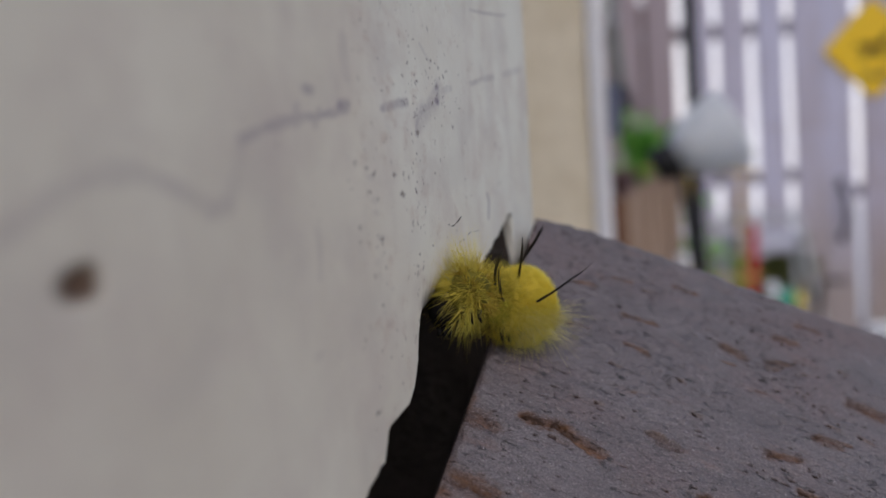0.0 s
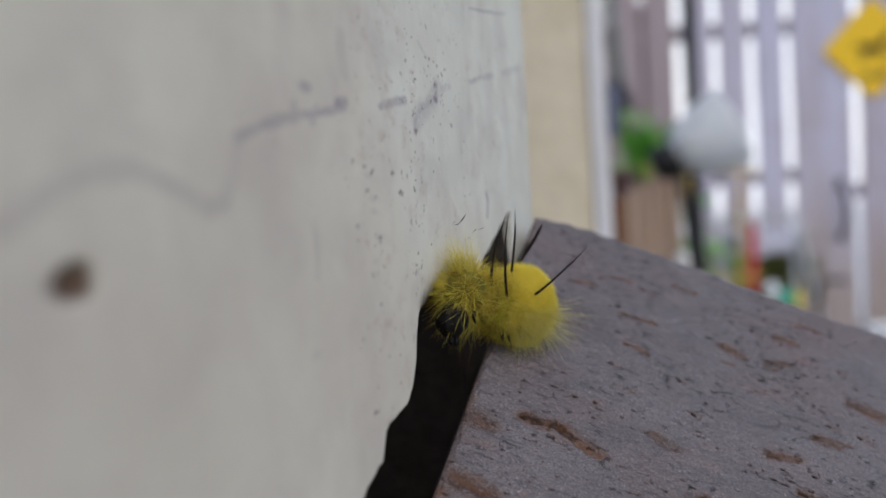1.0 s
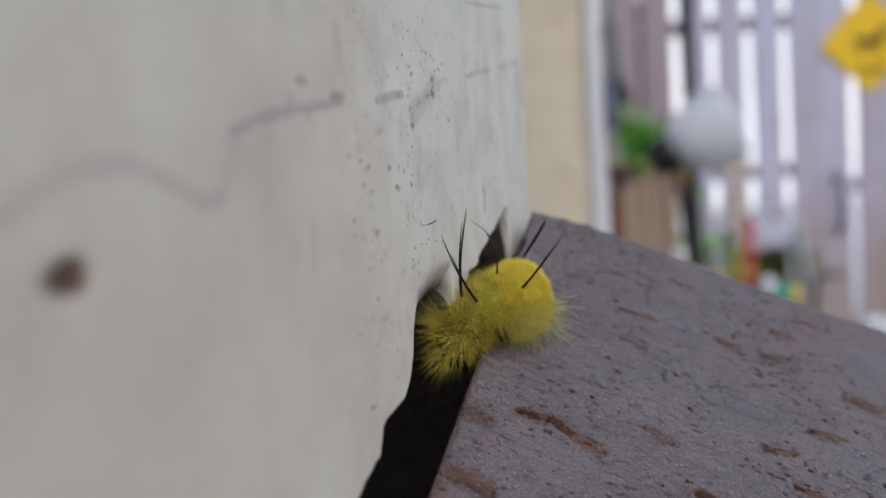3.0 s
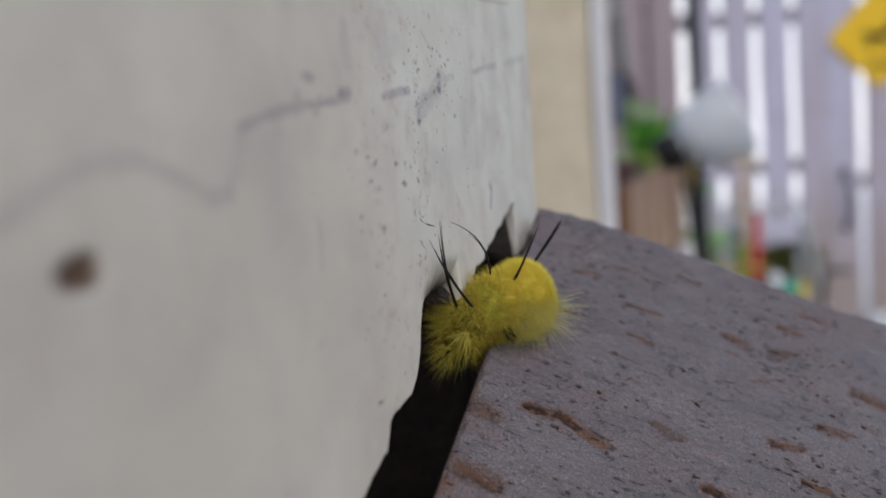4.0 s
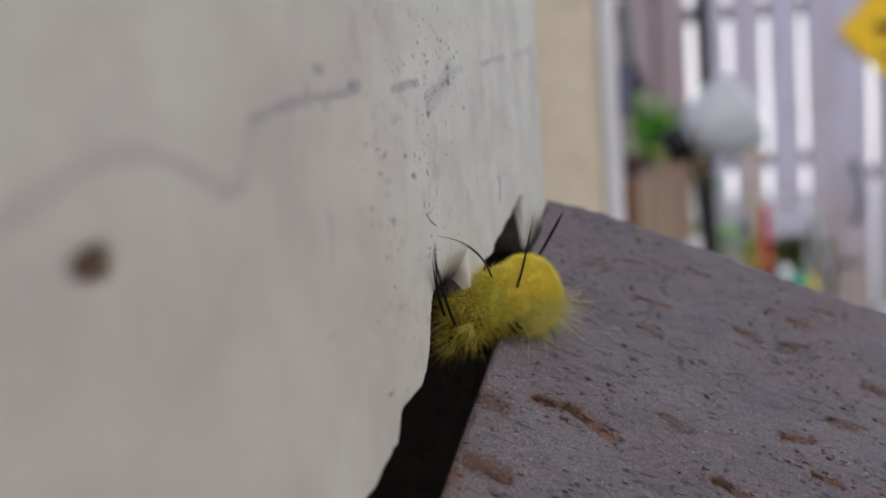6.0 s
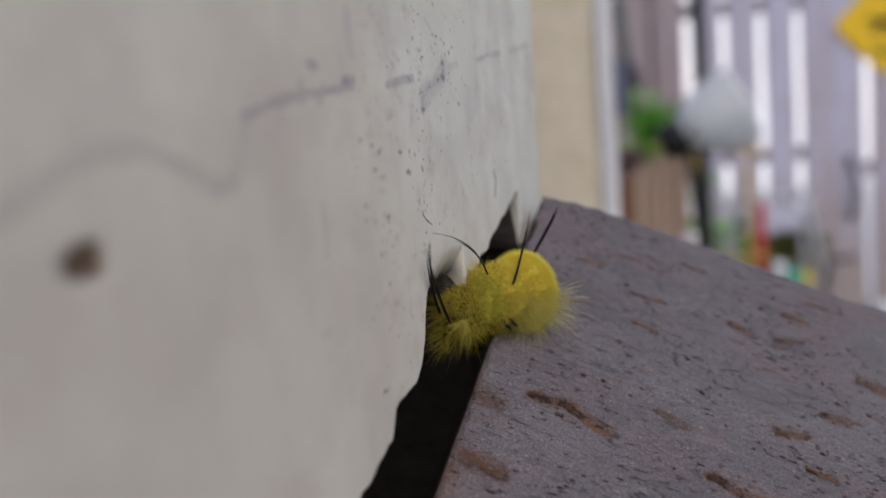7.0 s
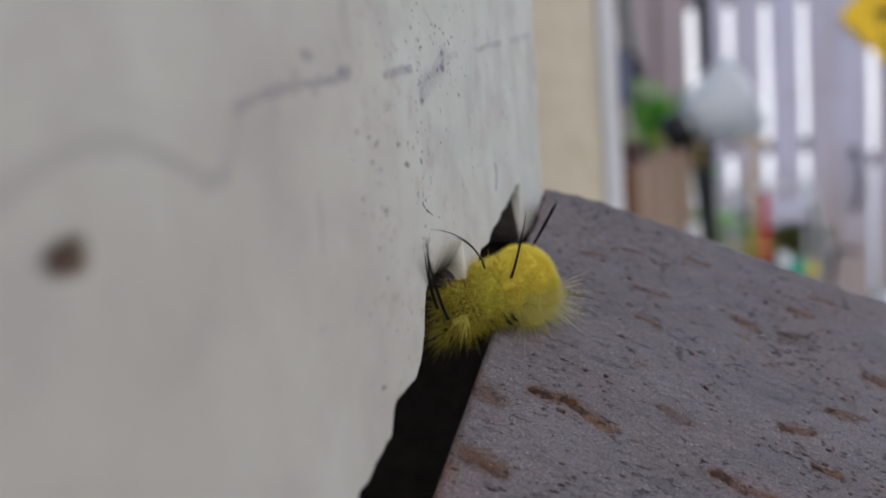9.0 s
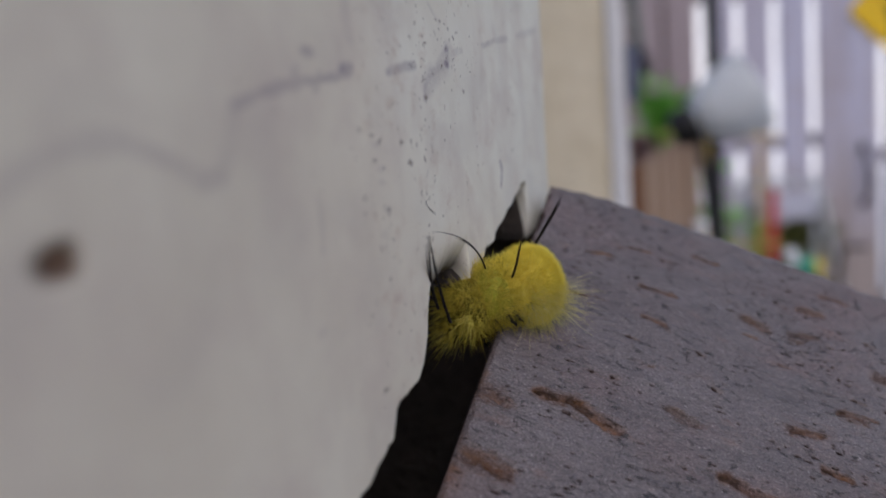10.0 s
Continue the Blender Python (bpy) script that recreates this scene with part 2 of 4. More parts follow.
M_GROUND = simple("dry_grass_soil", (0.09, 0.08, 0.045), (0.16, 0.13, 0.08), 6, 0.95, dist=0.01)


# ---- mesh helpers ----
def mesh_of(name, verts, faces, material, smooth=False):
    me = bpy.data.meshes.new(name)
    me.from_pydata([tuple(v) for v in verts], [], faces)
    me.materials.append(material)
    if smooth:
        me.polygons.foreach_set("use_smooth", [True] * len(me.polygons))
    me.update()
    return me


def part(name, data, parent=None, label="", m=None):
    """Links a mesh (or a bmesh with its material) as one object under parent."""
    ob = new(name, data)
    if parent:
        ob.parent = parent
    if m is not None:
        ob.matrix_basis = m
    return tagged(ob, label)


def done(bm, name, material, smooth=False):
    me = bpy.data.meshes.new(name)
    bm.to_mesh(me)
    bm.free()
    me.materials.append(material)
    if smooth:
        me.polygons.foreach_set("use_smooth", [True] * len(me.polygons))
    return me


def block(name, lo, hi, material, bevel=0.0, segments=2):
    """A box between two corners, with rounded edges."""
    bm = bmesh.new()
    bmesh.ops.create_cube(bm, size=1)
    for v in bm.verts:
        v.co = Vector([lo[i] + (v.co[i] + 0.5) * (hi[i] - lo[i]) for i in range(3)])
    if bevel:
        bmesh.ops.bevel(bm, geom=bm.edges[:], offset=bevel, segments=segments, affect="EDGES", profile=0.5)
    return done(bm, name, material)


def tube(name, points, radius, material, sides=10, ends=None):
    """A round bar along points; radius may be one number or one for each point."""
    pts = [Vector(p) for p in points]
    rad = [radius] * len(pts) if isinstance(radius, (int, float)) else radius
    verts, faces = [], []
    ref = Vector((0.13, 0.91, 0.31))
    for i, p in enumerate(pts):
        d = (pts[min(i + 1, len(pts) - 1)] - pts[max(i - 1, 0)]).normalized()
        a = d.cross(ref).normalized()
        b = d.cross(a)
        for k in range(sides):
            w = 2 * math.pi * k / sides
            verts.append(p + (a * math.cos(w) + b * math.sin(w)) * rad[i])
    for i in range(len(pts) - 1):
        for k in range(sides):
            k2 = (k + 1) % sides
            faces.append((i * sides + k, i * sides + k2, (i + 1) * sides + k2, (i + 1) * sides + k))
    faces.append(tuple(range(sides))[::-1])
    faces.append(tuple(range((len(pts) - 1) * sides, len(pts) * sides)))
    return mesh_of(name, verts, faces, material, True)


def lathe(name, profile, material, sides=32):
    """A surface turned about z from (radius, height) pairs."""
    verts, faces = [], []
    for r, z in profile:
        for k in range(sides):
            w = 2 * math.pi * k / sides
            verts.append((r * math.cos(w), r * math.sin(w), z))
    for i in range(len(profile) - 1):
        for k in range(sides):
            k2 = (k + 1) % sides
            faces.append((i * sides + k, i * sides + k2, (i + 1) * sides + k2, (i + 1) * sides + k))
    return mesh_of(name, verts, faces, material, True)


def smooth01(a, b, x):
    s = np.clip((x - a) / (b - a), 0, 1)
    return s * s * (3 - 2 * s)


def near_line(y, z, pts):
    """Distance of grid points to a polyline."""
    best = np.full(y.shape, 9.0)
    for (a, b), (c, d) in zip(pts, pts[1:]):
        k = np.clip(((y - a) * (c - a) + (z - b) * (d - b)) / ((c - a) ** 2 + (d - b) ** 2 + 1e-12), 0, 1)
        best = np.minimum(best, np.hypot(y - a - k * (c - a), z - b - k * (d - b)))
    return best


def rough2(y, z, scale, seed=0.0):
    return np.array([noise.noise((a * scale, b * scale, seed)) for a, b in zip(y.ravel(), z.ravel())]).reshape(y.shape)


def attribute(me, name, values):
    at = me.attributes.new(name, "FLOAT", "POINT")
    at.data.foreach_set("value", np.asarray(values, dtype=np.float32).ravel())


# ---- the painted wall: its face lies in x = 0, millimetres inside these functions ----
def bottom_edge(y):
    """Height (mm over eye level) of the wall's ragged sloping lower edge."""
    z = np.interp(y, [-200, 60, 64.1, 68.3, 72.2, 73.4, 75.5, 79.6, 81.4, 82.9, 84.1, 85.3, 86.4, 99.0, 99.4, 106, 116, 129.4, 129.7, 147.0],
                  [-190, -38.2, -35.2, -33.4, -31.6, -28.4, -27.4, -26.9, -25.3, -22.5, -18.4, -16.2, -15.4, -15.0, -18.0, -14.8, -10.2, -4.2, -14.0, -14.0])
    ragged = np.array([noise.noise((v * 0.35, 3.1, 0)) * 0.7 + noise.noise((v * 1.3, 7.7, 0)) * 0.35 for v in y])
    return z + ragged


def near_wall():
    ys = np.concatenate([np.arange(-6, 66, 0.5), np.arange(66, 82, 0.22), np.arange(82, 87, 0.12), np.arange(87, 98.6, 0.22), np.arange(98.6, 99.8, 0.1), np.arange(99.8, 129.2, 0.24), np.arange(129.2, 130, 0.1), np.arange(130, 145, 0.6), np.arange(145, 147.01, 0.2)])
    ys = ys[np.concatenate([[True], np.diff(ys) > 0.02])]
    zb = bottom_edge(ys)
    low, high, level, top = 130, 270, -3.0, 47.0
    rows = low + high
    Y = np.repeat(ys[:, None], rows, 1)
    Z = np.concatenate([zb[:, None] + (level - zb[:, None]) * (np.arange(low) / low)[None, :],
                        np.repeat(np.linspace(level, top, high)[None, :], len(ys), 0)], 1)
    up = Z - zb[:, None]
    X = rough2(Y, Z, 0.045, 2.0) * 0.3 + rough2(Y, Z, 0.35, 5.0) * 0.025
    X -= 0.9 * (1 - smooth01(0, 1.3, up)) ** 2
    notch = smooth01(84.0, 96.0, Y) * (1 - smooth01(98.8, 99.4, Y))
    X -= notch * 2.6 * (1 - smooth01(0.0, 5.6, up)) ** 1.3
    wedge = smooth01(103, 112, Y) * (1 - smooth01(129.2, 129.7, Y))
    X -= wedge * 2.2 * (1 - smooth01(0.0, 1.6, up + rough2(Y, Z, 0.3, 71) * 0.4)) ** 1.4
    X -= 2.0 - np.sqrt(np.clip(4.0 - np.clip(Y - 145.0, 0, 2.0) ** 2, 0, 4))
    curve = [(10, -5), (20, -3), (28, -0.2), (29.9, 0.9), (31.5, 1.9), (33.7, 2.9), (36, 3.5), (38.9, 3.5), (42, 2.5), (44.3, 1.4), (46.4, 0.6), (48.2, 1)]
    hook, stroke = [(48.2, 1), (49.7, 3.6), (50.5, 6.2)], [(50.6, 6.5), (52.6, 7.3), (56.6, 8.4), (60.4, 9.3), (64.8, 10.3), (68.6, 11.2)]
    stain = np.zeros_like(Y)
    blotch = smooth01(0.05, 0.5, rough2(Y, Z, 0.12, 21)) * 0.10
    wave, wave2 = rough2(Y, Z, 0.12, 41) * 0.8, rough2(Y, Z, 0.10, 43) * 0.35 + rough2(Y, Z, 0.5, 45) * 0.2
    width = 0.62 + rough2(Y, Z, 0.2, 9) * 0.4
    vee = [(88.2, 9.4), (88.5, 11.1), (90.3, 12.8), (93.4, 13.8), (95.7, 15.0), (95.6, 16.6)]
    for pts, k, amount in ((curve, 1.15, 0.30), (curve[5:], 0.9, 0.18), (hook, 1.2, 0.2), (stroke[:3], 0.85, 0.5), (stroke[1:], 0.72, 0.62), ([(67.4, 11.3), (68.9, 11.4)], 1.0, 0.75), ([(62.6, 9.0), (63.2, 10.6)], 0.9, 0.45), ([(59.0, 8.8), (59.2, 10.4)], 0.8, 0.4),
                           ([(77.6, 11.7), (81.7, 12.8), (85.6, 13.4)], 0.85, 0.55), (vee[:4], 0.85, 0.5), (vee[2:], 1.2, 0.5), ([(89.0, 11.0), (93.5, 14.2), (96.0, 16.2)], 2.3, 0.34), ([(50.6, 6.5), (52.6, 7.2)], 1.2, 0.5), ([(95.0, 14.5), (95.4, 14.6)], 0.9, 1.0), ([(95.2, 16.4), (95.8, 16.6)], 0.8, 0.75), ([(96.5, 16.0), (101.8, 17.0)], 0.8, 0.3),
                           ([(110.5, 18.9), (116.3, 20.4), (124.3, 21.9)], 0.75, 0.42), ([(129.6, 23.0), (141.5, 25.9)], 0.9, 0.28), ([(113.9, 31.6), (134, 35.2)], 0.4, 0.5), ([(91, 22), (94, 20)], 0.5, 0.2), ([(115.6, 0.7), (116.4, -0.6), (115.2, -3.7)], 0.5, 0.9), ([(69.9, 18.9), (69.5, 15.0)], 1.4, 0.16), ([(61.0, -2.0), (61.2, -7.0)], 0.9, 0.22)):
        d = near_line(Y + wave, Z + wave2, pts)
        stain = np.maximum(stain, amount * (1 - smooth01(width * k * 0.4, width * k * 1.7, d)))
    for a, b, r in ((61.8, 12.3, 0.75), (73.5, 3.4, 0.7), (74.3, 0.6, 0.7), (75.3, -4.1, 0.8), (75.6, -14.8, 0.7), (73.8, -6.9, 0.8), (77.2, -10.6, 0.5), (74.1, -0.9, 0.7), (60.0, -15, 0.8)):
        stain = np.maximum(stain, (0.6 if r == 0.75 else 0.2) * (1 - smooth01(r * 0.2, r * 1.3, np.hypot((Y - a) * 0.6, (Z - b) * 1.2) + wave * 0.25)))
    stain *= np.clip(0.95 + 0.5 * rough2(Y, Z, 0.5, 31) + 0.5 * rough2(Y * 0.6, Z, 2.2, 33), 0.3, 1)
    X -= stain * 0.04
    stain = np.maximum(stain, blotch)
    hole = 1 - smooth01(0.8, 1.6, np.minimum(np.hypot((Y - 32.9) * 0.72, Z + 3.9), np.hypot(Y - 33.5, Z + 3.1) + 0.5) + rough2(Y, Z, 0.9, 4) * 0.3)
    X -= hole * 0.35
    band = np.maximum(smooth01(69, 72.5, Y) * (1 - smooth01(84, 95, Y)) * 0.8, 0.45 * smooth01(60, 90, Y))
    band = np.maximum(band, 0.95 * (1 - smooth01(0, 5, np.abs(Y - 88))) * smooth01(-18, 10, Z))
    speck = band * smooth01(-0.25, 0.35, rough2(Y, Z, 0.22, 11))
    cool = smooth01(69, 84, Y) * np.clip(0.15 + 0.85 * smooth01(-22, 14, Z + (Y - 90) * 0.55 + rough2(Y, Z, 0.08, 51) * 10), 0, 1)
    strip = smooth01(71.3, 72.4, Y) * (1 - smooth01(73.6, 78, Y)) * (1 - smooth01(4, 12, Z)) * smooth01(-0.3, 0.4, rough2(Y, Z, 0.10, 53))
    stain = np.maximum(stain, strip * 0.16)
    speck = np.maximum(speck * 0.7, strip)
    chip = np.zeros_like(Y)
    rng = random.Random(12)
    marks = [(80, 3.6, 0.40), (81.9, 1.1, 0.45), (93.2, 4, 0.22), (86.9, 2.7, 0.14), (89.1, -0.8, 0.14), (105.8, 3.1, 0.18), (105.5, 0.2, 0.18), (102.1, -0.3, 0.14), (100.5, -4.8, 0.14), (74.4, -12.2, 0.22), (101.1, 11.2, 0.40), (104.5, 14.2, 0.18), (89, 16.6, 0.18), (87.9, 14.4, 0.18), (87.1, 13.4, 0.18), (92.7, 20.2, 0.27), (94.2, 20.2, 0.22)]
    marks += [(95.6, 20, 0.18), (96.8, 19.5, 0.22), (88.8, 22.3, 0.14), (78.5, 14.1, 0.18), (73, 1.6, 0.27), (72.7, 4.4, 0.32), (75.3, -4.1, 0.32), (71.4, -24.6, 0.36), (78.5, -19.4, 0.14), (90.7, 12.8, 0.22), (88, 9.5, 0.36), (97.8, 15.3, 0.22)]
    for a, b, r in marks:
        i0, i1 = np.searchsorted(ys, (a - 2.5, a + 2.5))
        ragged = rough2(Y[i0:i1], Z[i0:i1], 1.3, a) * 0.7 + rough2(Y[i0:i1], Z[i0:i1], 4.0, b) * 0.5
        d = np.hypot((Y[i0:i1] - a + 0.3 * (Z[i0:i1] - b)) / (r * 1.9), (Z[i0:i1] - b) / r) + ragged
        chip[i0:i1] = np.maximum(chip[i0:i1], 0.85 * (1 - smooth01(0.5, 1.0, d)))
    for i in range(290):
        u = rng.random()
        a = rng.gauss(73.5, 1.6) if u < 0.14 else rng.gauss(86.5, 2.0) if u < 0.5 else rng.gauss(96, 3.0) if u < 0.64 else rng.uniform(68, 140)
        b = rng.uniform(-26, 42) if u < 0.5 or u > 0.64 else rng.gauss(17, 3.5)
        r, tall, dark = rng.uniform(0.10, 0.2) * rng.choice((1, 1, 1, 1.6)), rng.uniform(0.6, 1.7), rng.uniform(0.25, 0.95)
        slant = rng.uniform(-0.8, 0.8)
        i0, i1 = np.searchsorted(ys, (a - 2, a + 2))
        d = np.hypot((Y[i0:i1] - a + slant * (Z[i0:i1] - b)) / r, (Z[i0:i1] - b) / (r * tall))
        chip[i0:i1] = np.maximum(chip[i0:i1], dark * (1 - smooth01(0.6, 1.25, d)))
    X -= chip * 0.06
    n = len(ys)
    verts = [(x / 1000, (a - 100) / 1000, b / 1000) for x, a, b in zip(X.ravel(), Y.ravel(), Z.ravel())]
    faces = [(i * rows + j, (i + 1) * rows + j, (i + 1) * rows + j + 1, i * rows + j + 1) for i in range(n - 1) for j in range(rows - 1)]
    k = len(verts)
    verts += [(-0.014, (a - 100) / 1000, b / 1000 + 0.0004) for a, b in zip(ys, zb)]
    faces += [(i * rows, k + i, k + i + 1, (i + 1) * rows) for i in range(n - 1)]
    verts += [(-0.014, (ys[-1] - 100) / 1000, z / 1000) for z in Z[-1]]
    faces += [((n - 1) * rows + j, k + n + j, k + n + j + 1, (n - 1) * rows + j + 1) for j in range(rows - 1)]
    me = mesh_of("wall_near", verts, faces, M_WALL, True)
    pad = np.zeros(n + rows)
    attribute(me, "stain", np.concatenate([stain.ravel(), pad]))
    attribute(me, "speck", np.concatenate([speck.ravel(), pad]))
    attribute(me, "hole", np.concatenate([hole.ravel(), pad]))
    # painted shade: darkens notch and wedge towards their lower edge
    attribute(me, "edge_shade", np.concatenate([np.maximum(smooth01(85, 88, Y) * (1 - smooth01(98.8, 99.4, Y)) * (1 - smooth01(0.2, 3.6, up)), wedge * (1 - smooth01(0.3, 1.6, up))).ravel(), pad]))
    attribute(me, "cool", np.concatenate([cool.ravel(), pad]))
    attribute(me, "chip", np.concatenate([chip.ravel(), pad]))
    # underside faces take the dark material, their shade put into the colour
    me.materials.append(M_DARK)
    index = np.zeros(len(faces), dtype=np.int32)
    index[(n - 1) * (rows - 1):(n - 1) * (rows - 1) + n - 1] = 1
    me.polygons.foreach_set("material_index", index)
    wall = new("wall_near", me)
    wall.matrix_basis = pose(0, 0.1, 1)
    return tagged(wall, "cream painted wall with a stained crack and ragged lower edge", "wall", kind="structure")


near_wall()


def shell(name, lo, hi, material, label, category="wall", bevel=0.0):
    return tagged(new(name, block(name, lo, hi, material, bevel)), label, category, kind="structure")


# the rest of the same wall, behind and above the camera, and the dark space under it
shell("wall_behind", (-0.014, -4.0, 0.0), (0.0, -0.0062, 2.6), M_WALL, "cream painted wall running on beside the brick")
shell("wall_upper", (-0.014, -0.006, 1.0472), (0.0, 0.1468, 2.6), M_WALL, "cream painted wall above the brick")
# dark blocks added to fill the gap with shade, put into their colour
shell("wall_core", (-0.20, -4.0, 0.0), (-0.060, 0.1344, 2.6), M_DARK, "added dark core behind the wall sheet, coloured as shade")
# added sheet whose blue-grey stands for shade in the wedge
shell("wedge_shade_panel", (-0.0185, 0.1140, 0.9860), (-0.0145, 0.1343, 1.0150), simple("blue_grey_shade", (0.13, 0.13, 0.17), (0.20, 0.20, 0.25), 120, 0.8, dist=0.0004), "added panel inside the broken wall, its bluish shade put into the colour")
shell("cavity_end", (-0.20, 0.1345, 0.0), (-0.0142, 0.1466, 2.6), M_DARK, "added dark end of the cavity under the wall, coloured as shade")
shell("cavity_foot", (-0.0138, 0.1348, 0.0), (-0.0012, 0.1464, 0.9852), M_DARK, "added dark foot under the wall's corner, coloured as shade")


# ---- the brick ----
BRICK_AT = Vector((0.003, 0.13664, 0.99537))
ALONG = Vector((0.0, 0.86545, 0.50104)).normalized()
ACROSS = Vector((0.89101, 0.22746, -0.39290)).normalized()
NORMAL = ACROSS.cross(ALONG).normalized()


BRICK_SPACE = Matrix.Translation(BRICK_AT) @ Matrix((
    (ACROSS.x, ALONG.x, NORMAL.x, 0), (ACROSS.y, ALONG.y, NORMAL.y, 0), (ACROSS.z, ALONG.z, NORMAL.z, 0), (0, 0, 0, 1)))


def brick():
    wide, long, thick = 96.0, 200.0, 57.0
    ss = np.concatenate([np.linspace(0, 74, 400), np.linspace(74.5, wide, 20)])
    tt = np.concatenate([np.linspace(0, 72, 390), np.linspace(73, long, 40)])
    S, Tm = np.meshgrid(ss, tt, indexing="ij")
    H = rough2(S, Tm, 0.06, 1) * 0.3 + rough2(S * 0.5, Tm, 0.3, 3) * 0.18 + rough2(S * 0.5, Tm, 1.0, 2) * 0.11
    rust, dark = np.zeros_like(S), np.zeros_like(S)
    rng = random.Random(4)
    drift, fray = rough2(S * 0.5, Tm, 0.5, 13) * 0.8, rough2(S * 0.6, Tm, 1.6, 17) * 0.65 + rough2(S, Tm, 4.0, 27) * 0.3
    # long rusty pits: from, to, half width, rust, how dark
    pits = [((8.8, 48.9), (14.2, 48.4), 0.75, 1.0, 1.0), ((13.0, 48.4), (20.0, 50.5), 0.8, 0.85, 0.55), ((1.6, 62.8), (7.0, 63.0), 1.0, 0.9, 0.35), ((0.2, 52.2), (2.8, 52.3), 1.2, 0.7, 0.2),
            ((45.0, 38.6), (49.8, 38.0), 0.65, 0.9, 0.7), ((35.2, 51.3), (39.4, 52.1), 0.7, 1.0, 0.9), ((39.4, 52.3), (43.5, 51.8), 0.5, 0.7, 0.3), ((49.9, 44.0), (53.1, 43.7), 0.45, 0.9, 1.0),
            ((53.0, 32.0), (56.0, 31.7), 0.6, 0.8, 0.3), ((59.8, 21.4), (65.5, 21.8), 0.9, 0.8, 0.35)]
    pits += [((20.3, 19.5), (25.8, 19.2), 0.45, 0.8, 0.5), ((10.4, 15.2), (14.0, 14.5), 0.35, 0.8, 0.35), ((17.8, 11.1), (21.1, 10.5), 0.35, 0.7, 0.35), ((29.0, 7.6), (33.0, 7.8), 0.45, 0.75, 0.4), ((21.2, 26.6), (25.6, 27.3), 0.4, 0.7, 0.7),
             ((38.8, 18.4), (41.6, 19.2), 0.9, 0.55, 0.25), ((45.8, 18.2), (50.6, 17.4), 0.5, 0.6, 0.5), ((47.6, 11.4), (52.0, 11.1), 0.5, 0.5, 0.4), ((27.8, 43.3), (31.0, 44.3), 0.9, 0.4, 0.25), ((52, 6.5), (56, 6.0), 0.45, 0.4, 0.3)]
    # dark chipped dashes
    dashes = [((19.6, 32.1), (21.0, 32.2)), ((55.4, 28.6), (57.3, 28.6)), ((60.4, 28.6), (62.6, 29.0)), ((12.4, 50.6), (15.1, 50.9)), ((13.0, 26.0), (14.4, 26.3)), ((17.6, 40.9), (18.8, 41.0)), ((30.6, 30.4), (31.6, 30.6)), ((33.0, 36.2), (34.4, 36.4))]
    pits += [(a, b, 0.34, 0.25, 1.0) for a, b in dashes]
    for _ in range(46):
        a, b, l = rng.uniform(3, 88), rng.uniform(0, 110), rng.uniform(0.6, 3.2)
        pits.append(((a, b), (a + l, b + rng.uniform(-0.3, 0.3)), rng.uniform(0.16, 0.36), rng.uniform(0.1, 0.75), rng.uniform(0.1, 0.8)))
    for a, b, w, r, black in pits:
        d = near_line(S + drift * 1.5, Tm + drift * 0.7, [a, b]) / w + fray
        inside = 1 - smooth01(0.4, 1.25, d)
        H -= inside * 0.6 * min(1.0, w + 0.2)
        rust = np.maximum(rust, 0.92 * r * (1 - smooth01(-0.2, 2.6, d)))
        mid = (a[0] * 0.6 + b[0] * 0.4, a[1] * 0.6 + b[1] * 0.4)
        d = near_line(S + drift * 1.5, Tm + drift * 0.7 + 0.18 * w, [a, mid]) / (w * 0.7) + fray * 1.6
        dark = np.maximum(dark, 0.95 * black * (1 - smooth01(0.45, 1.35, d)))
    # small flecks in loose swarms
    swarm = [(rng.uniform(0, 80), rng.uniform(0, 76)) for _ in range(60)]
    for _ in range(1050):
        ca, cb = rng.choice(swarm)
        a, b = rng.gauss(ca, 5.0), rng.gauss(cb, 2.6)
        l, w, deep = rng.uniform(0.14, 0.55) * rng.choice((1, 1, 1, 1.9)), rng.uniform(0.11, 0.25), rng.uniform(0.2, 1.0)
        ia, ib = np.searchsorted(ss, (a - 2, a + 2)), np.searchsorted(tt, (b - 2, b + 2))
        sl = (slice(*ia), slice(*ib))
        inside = 1 - smooth01(0.45, 1.2, np.hypot((S[sl] - a) / l, (Tm[sl] - b + 0.12 * (S[sl] - a)) / w) + fray[sl] * 0.8)
        H[sl] -= inside * 0.25 * deep
        dark[sl] = np.maximum(dark[sl], inside * deep)
    edge = np.minimum.reduce([S, wide - S, Tm, long - Tm]) + rough2(S, Tm, 0.4, 6) * 0.5
    H -= 0.5 * (1 - smooth01(0, 0.9, edge)) ** 2
    rust = np.maximum(rust, (0.3 + 0.35 * smooth01(44, 54, Tm)) * (0.2 + 0.8 * smooth01(-0.2, 0.35, rough2(S * 0.3, Tm, 0.25, 61))) * (1 - smooth01(0.2, 1.2 + 1.4 * smooth01(44, 54, Tm), S + rough2(S, Tm, 0.3, 8) * 1.2)))
    # a crumbled dark chip at the corner by the wall
    dark = np.maximum(dark, smooth01(1.0, 4.0, Tm) * (1 - smooth01(14, 20, Tm)) * (1 - smooth01(0.1, 0.9, S + rough2(S, Tm, 0.7, 19) * 0.8)))
    # the far edge bellies out a little
    bulge = np.interp(S, [0, 4, 10, 30, 48, 60, 75, 96], [0.2, 0.9, 1.9, 1.9, 1.1, 0.7, 1.5, 1.5]) + rough2(S, Tm * 0, 0.35, 23) * 0.35
    away = Tm - bulge * (1 - smooth01(0, 16, Tm))
    n, m = S.shape
